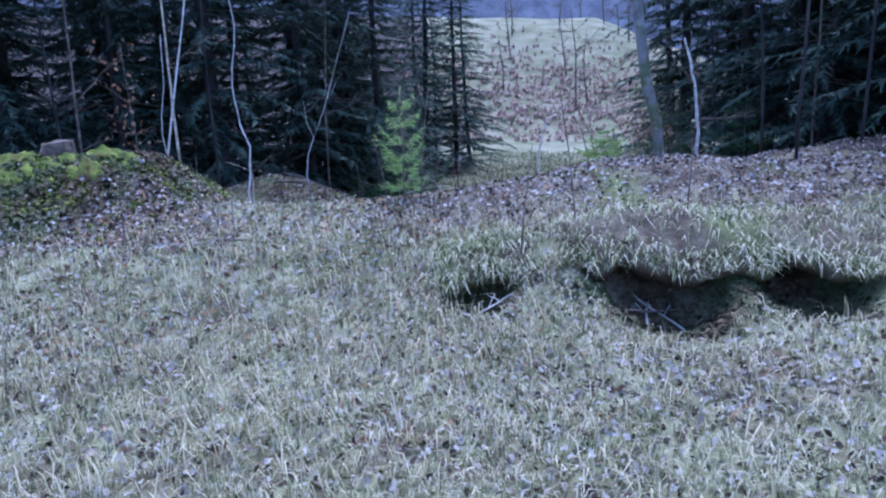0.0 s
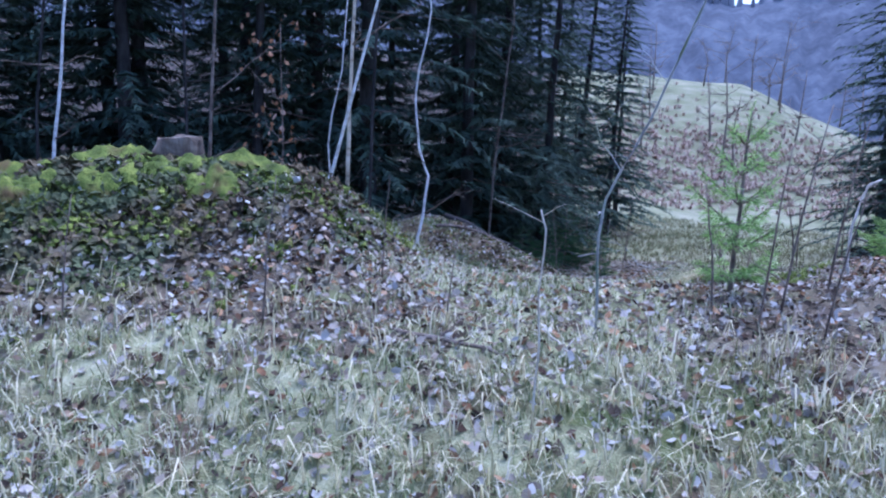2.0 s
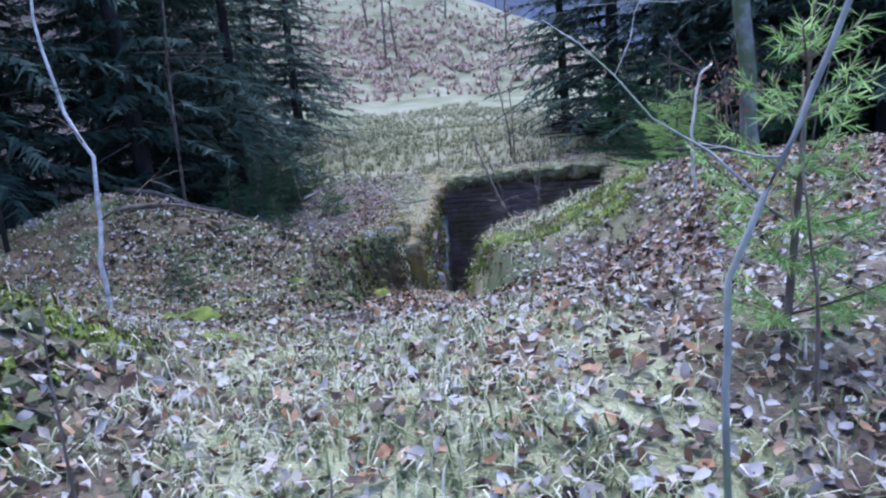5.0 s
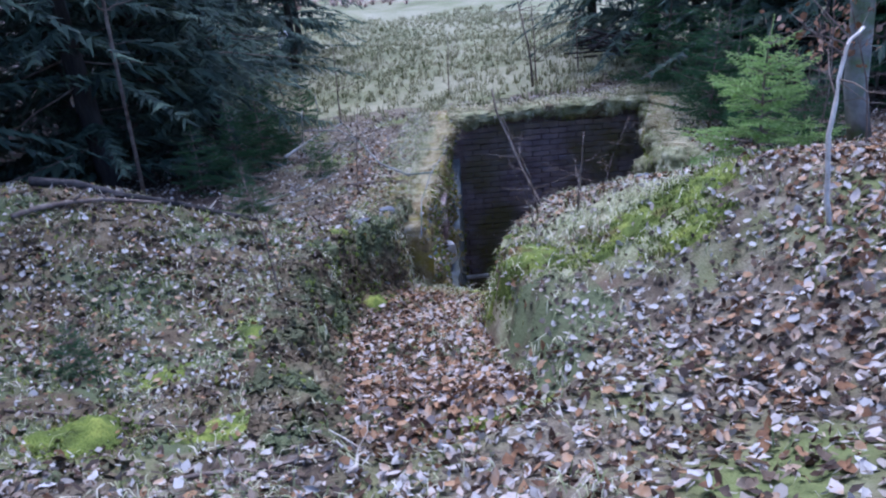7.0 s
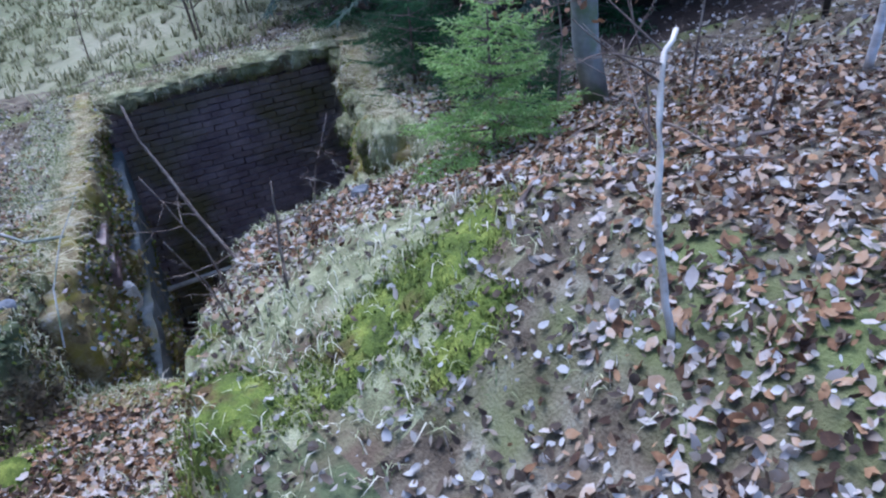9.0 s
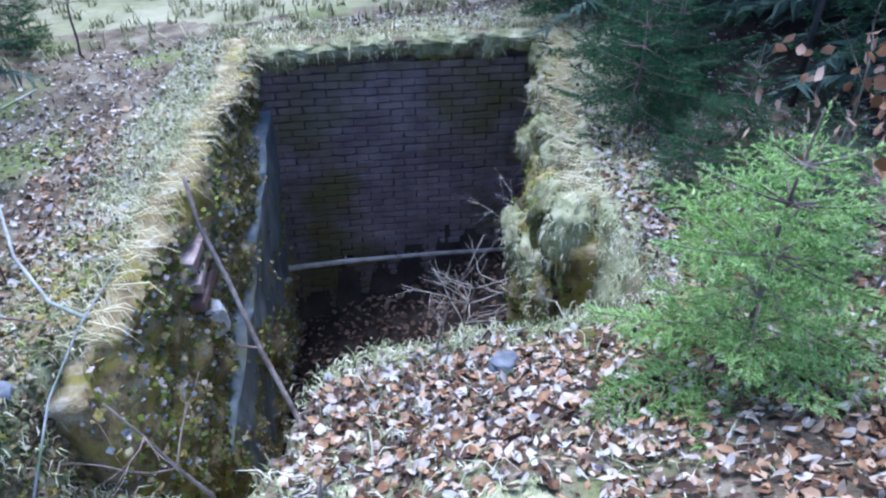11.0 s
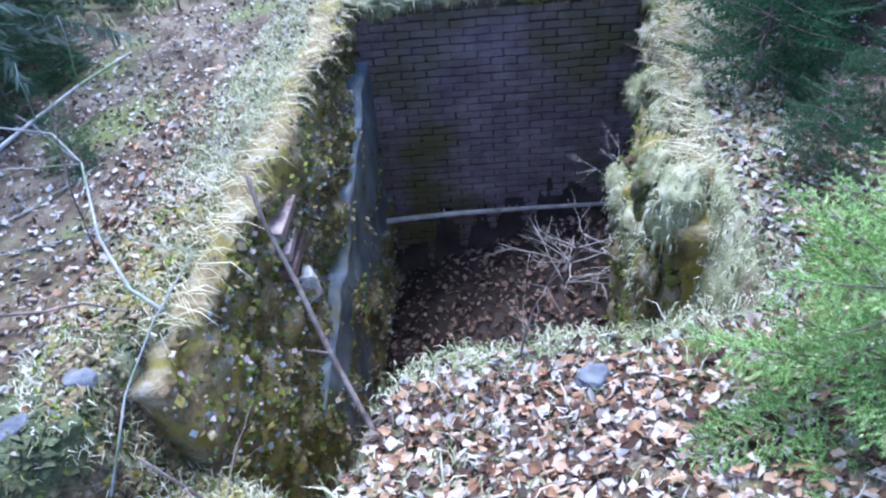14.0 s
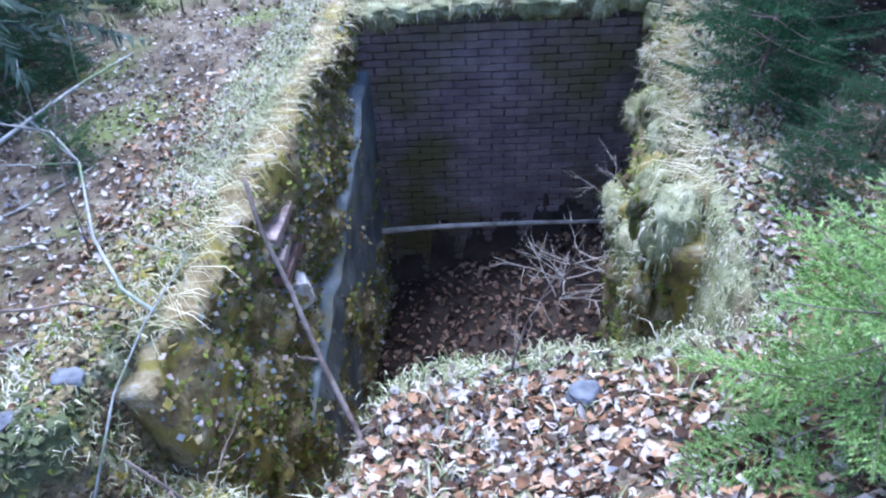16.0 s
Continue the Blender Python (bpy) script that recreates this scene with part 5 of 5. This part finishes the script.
# sods sagging over the pit's edges
def sod(x, y, z, r, h, turn, seed, mat, label):
    bm = bmesh.new()
    bmesh.ops.create_icosphere(bm, subdivisions=4, radius=1)
    for v in bm.verts:
        p = v.co.copy()
        k = 1 + 0.35 * noise.noise(p * 1.6 + Vector((seed, 0, 0))) + 0.22 * noise.noise(p * 4.5 + Vector((seed, 5, 0))) + 0.1 * noise.noise(p * 11 + Vector((seed, 9, 0)))
        v.co = Vector((p.x * k * r, p.y * k * r * 0.55, p.z * k * h * (1.25 if p.z < 0 else 0.6)))
    me = bpy.data.meshes.new("turf_sod")
    bm.to_mesh(me)
    bm.free()
    me.materials.append(mat)
    me.polygons.foreach_set("use_smooth", [True] * len(me.polygons))
    ob = new("turf_sod", me)
    ob.matrix_world = pose(x, y, z, 0, 0, turn)
    tagged(ob, label, "turf")
    r2, s, n = random.Random(int(seed * 7)), Soup(), len(me.vertices)
    for q in range(int(520 * r * h / 0.06)):
        v = me.vertices[r2.randrange(n)]
        ln = r2.uniform(0.03, 0.1)
        o = v.co * 0.97
        d = Vector((v.normal.x, v.normal.y, v.normal.z * 0.4 + 0.1)) * 0.5 + Vector([r2.uniform(-0.5, 0.5) for _ in range(3)])
        p1 = o + d * ln * 0.55
        p2 = p1 + d * ln * 0.3 - Vector((0, 0, ln * r2.uniform(0.3, 1.0)))
        w = d.cross(Vector((0, 0, 1))).normalized() * 0.0032
        s.add([o - w, o + w, p1 + w, p1 - w, p2], [(0, 1, 2, 3), (3, 2, 4)])
    tagged(s.build("grass", M_GRASS if int(seed) % 2 else M_MOSS if int(seed) % 3 else M_DRYGRASS, ob, "limp matted grass and moss"), kind="stuff")
    return ob


rng = random.Random(19)
for k in range(9):
    t = (k + 0.5) / 9
    x, y = 1.5 + 2.35 * t, 15.56 - 0.63 * t
    sod(x, y, land(x, y) - 0.02 - 0.06 * rng.random(), rng.uniform(0.17, 0.26), rng.uniform(0.08, 0.14), -15 + rng.uniform(-12, 12), 3.3 * k, M_TURF, "mossy turf sagging over the brick wall's top")
for k in range(16):
    t = rng.random() if k > 6 else k / 6
    x, y = 3.88 - 1.42 * t - 0.1 * rng.random(), 14.75 - 2.75 * t
    down = rng.uniform(0.0, 1.3) if k > 6 else rng.uniform(0.0, 0.15)
    sod(x - 0.1 * down, y + 0.05 * down, land(x, y) - 0.08 - down, rng.uniform(0.13, 0.25), rng.uniform(0.14, 0.28), 62 + rng.uniform(-25, 25), 50 + 2.9 * k, M_ROCK if k % 3 == 2 else M_TURF, "grass-grown sod slumping down the pit's side")
# grass hanging over the walls
rng = random.Random(91)
s = Soup()
edges = [(PIT[0], PIT[1]), (PIT[1], PIT[2]), (PIT[2], PIT[3]), (PIT[3], PIT[4]), (PIT[4], PIT[5]), (PIT[5], PIT[6])]
for a, b in edges:
    ln = math.hypot(b[0] - a[0], b[1] - a[1])
    nrm = Vector((b[1] - a[1], a[0] - b[0], 0)).normalized()
    east = a in (PIT[4], PIT[5])
    for k in range(int(ln * (620 if east else 190))):
        t = rng.random()
        x, y = a[0] + (b[0] - a[0]) * t, a[1] + (b[1] - a[1]) * t
        gz = land(x, y)
        drop = rng.uniform(-0.04, 0.14) if not east else rng.uniform(-0.05, 0.4)
        if east and rng.random() < 0.6:
            gz -= rng.uniform(0, 1.4)
        o = Vector((x, y, gz + 0.02)) - nrm * rng.uniform(-0.02, 0.15)
        out = nrm * rng.uniform(-0.04, 0.09) + Vector((rng.uniform(-0.09, 0.09), rng.uniform(-0.09, 0.09), 0))
        p1, p2 = o + out + Vector((0, 0, rng.uniform(0, 0.05))), o + out * 1.6 - Vector((0, 0, drop))
        w = Vector((-nrm.y, nrm.x, 0)) * 0.003
        s.add([o - w, o + w, p1 + w, p1 - w, p2], [(0, 1, 2, 3), (3, 2, 4)])
tagged(s.build("hanging_grass", M_DRYGRASS), "dead grass and roots hanging over the pit's edges", "grass", kind="stuff")

# ---------------------------------------------------------------- bricks
def brick_mesh(name, l, h, d, seed):
    bm = bmesh.new()
    bmesh.ops.create_cube(bm, size=1)
    r = random.Random(seed)
    for v in bm.verts:
        v.co = Vector((v.co.x * l, v.co.y * d, v.co.z * h)) + Vector([r.uniform(-0.004, 0.004) for _ in range(3)])
    bmesh.ops.bevel(bm, geom=bm.edges[:], offset=0.006, segments=1, affect="EDGES")
    me = bpy.data.meshes.new(name)
    bm.to_mesh(me)
    bm.free()
    return me


shapes = [brick_mesh("brick", 0.222, 0.068, 0.1, q) for q in range(5)]
for me in shapes:
    me.materials.append(M_BRICK)
rng = random.Random(17)
count, rest = 0, Soup()
for row in range(1, 44):
    z = -1.12 - row * 0.0775
    for col in range(13):
        u = (col + (0.5 if row % 2 else 0)) * 0.232 + 0.08
        if u > 2.75 or rng.random() < 0.004:
            continue
        back = 0.043 + (0.01 if row == 1 else 0.0)
        x, y = 1.36 + 0.967 * u + 0.256 * back, 15.62 - 0.256 * u + 0.967 * back
        m = pose(x - 0.256 * 0.02 * rng.random(), y - 0.967 * 0.02 * rng.random(), z + rng.uniform(-0.003, 0.003), rng.uniform(-1.5, 1.5), rng.uniform(-1, 1), -14.83 + rng.uniform(-1.5, 1.5))
        me = rng.choice(shapes)
        if 4 <= row and count < 300:
            b = new("brick", me)
            b.parent = wall_back
            b.matrix_world = m
            count += 1
        else:
            rest.add([m @ v.co for v in me.vertices], [tuple(f.vertices) for f in me.polygons])
tagged(rest.build("bricks", M_BRICK, wall_back, "", False), kind="stuff")
red = [brick_mesh("brick", 0.22, 0.07, 0.12, 40 + q) for q in range(3)]
for me in red:
    me.materials.append(M_REDBRICK)
for row in range(6):
    for col in range(2 - row % 2):
        b = new("brick", red[(row + col) % 3])
        b.parent = wall_west
        b.matrix_world = pose(0.5 + 0.07 * col, 13.0 + 0.2 * col + 0.1 * (row % 2), -1.1 - row * 0.078, rng.uniform(-4, 4), rng.uniform(-4, 4), 72 + rng.uniform(-4, 4))
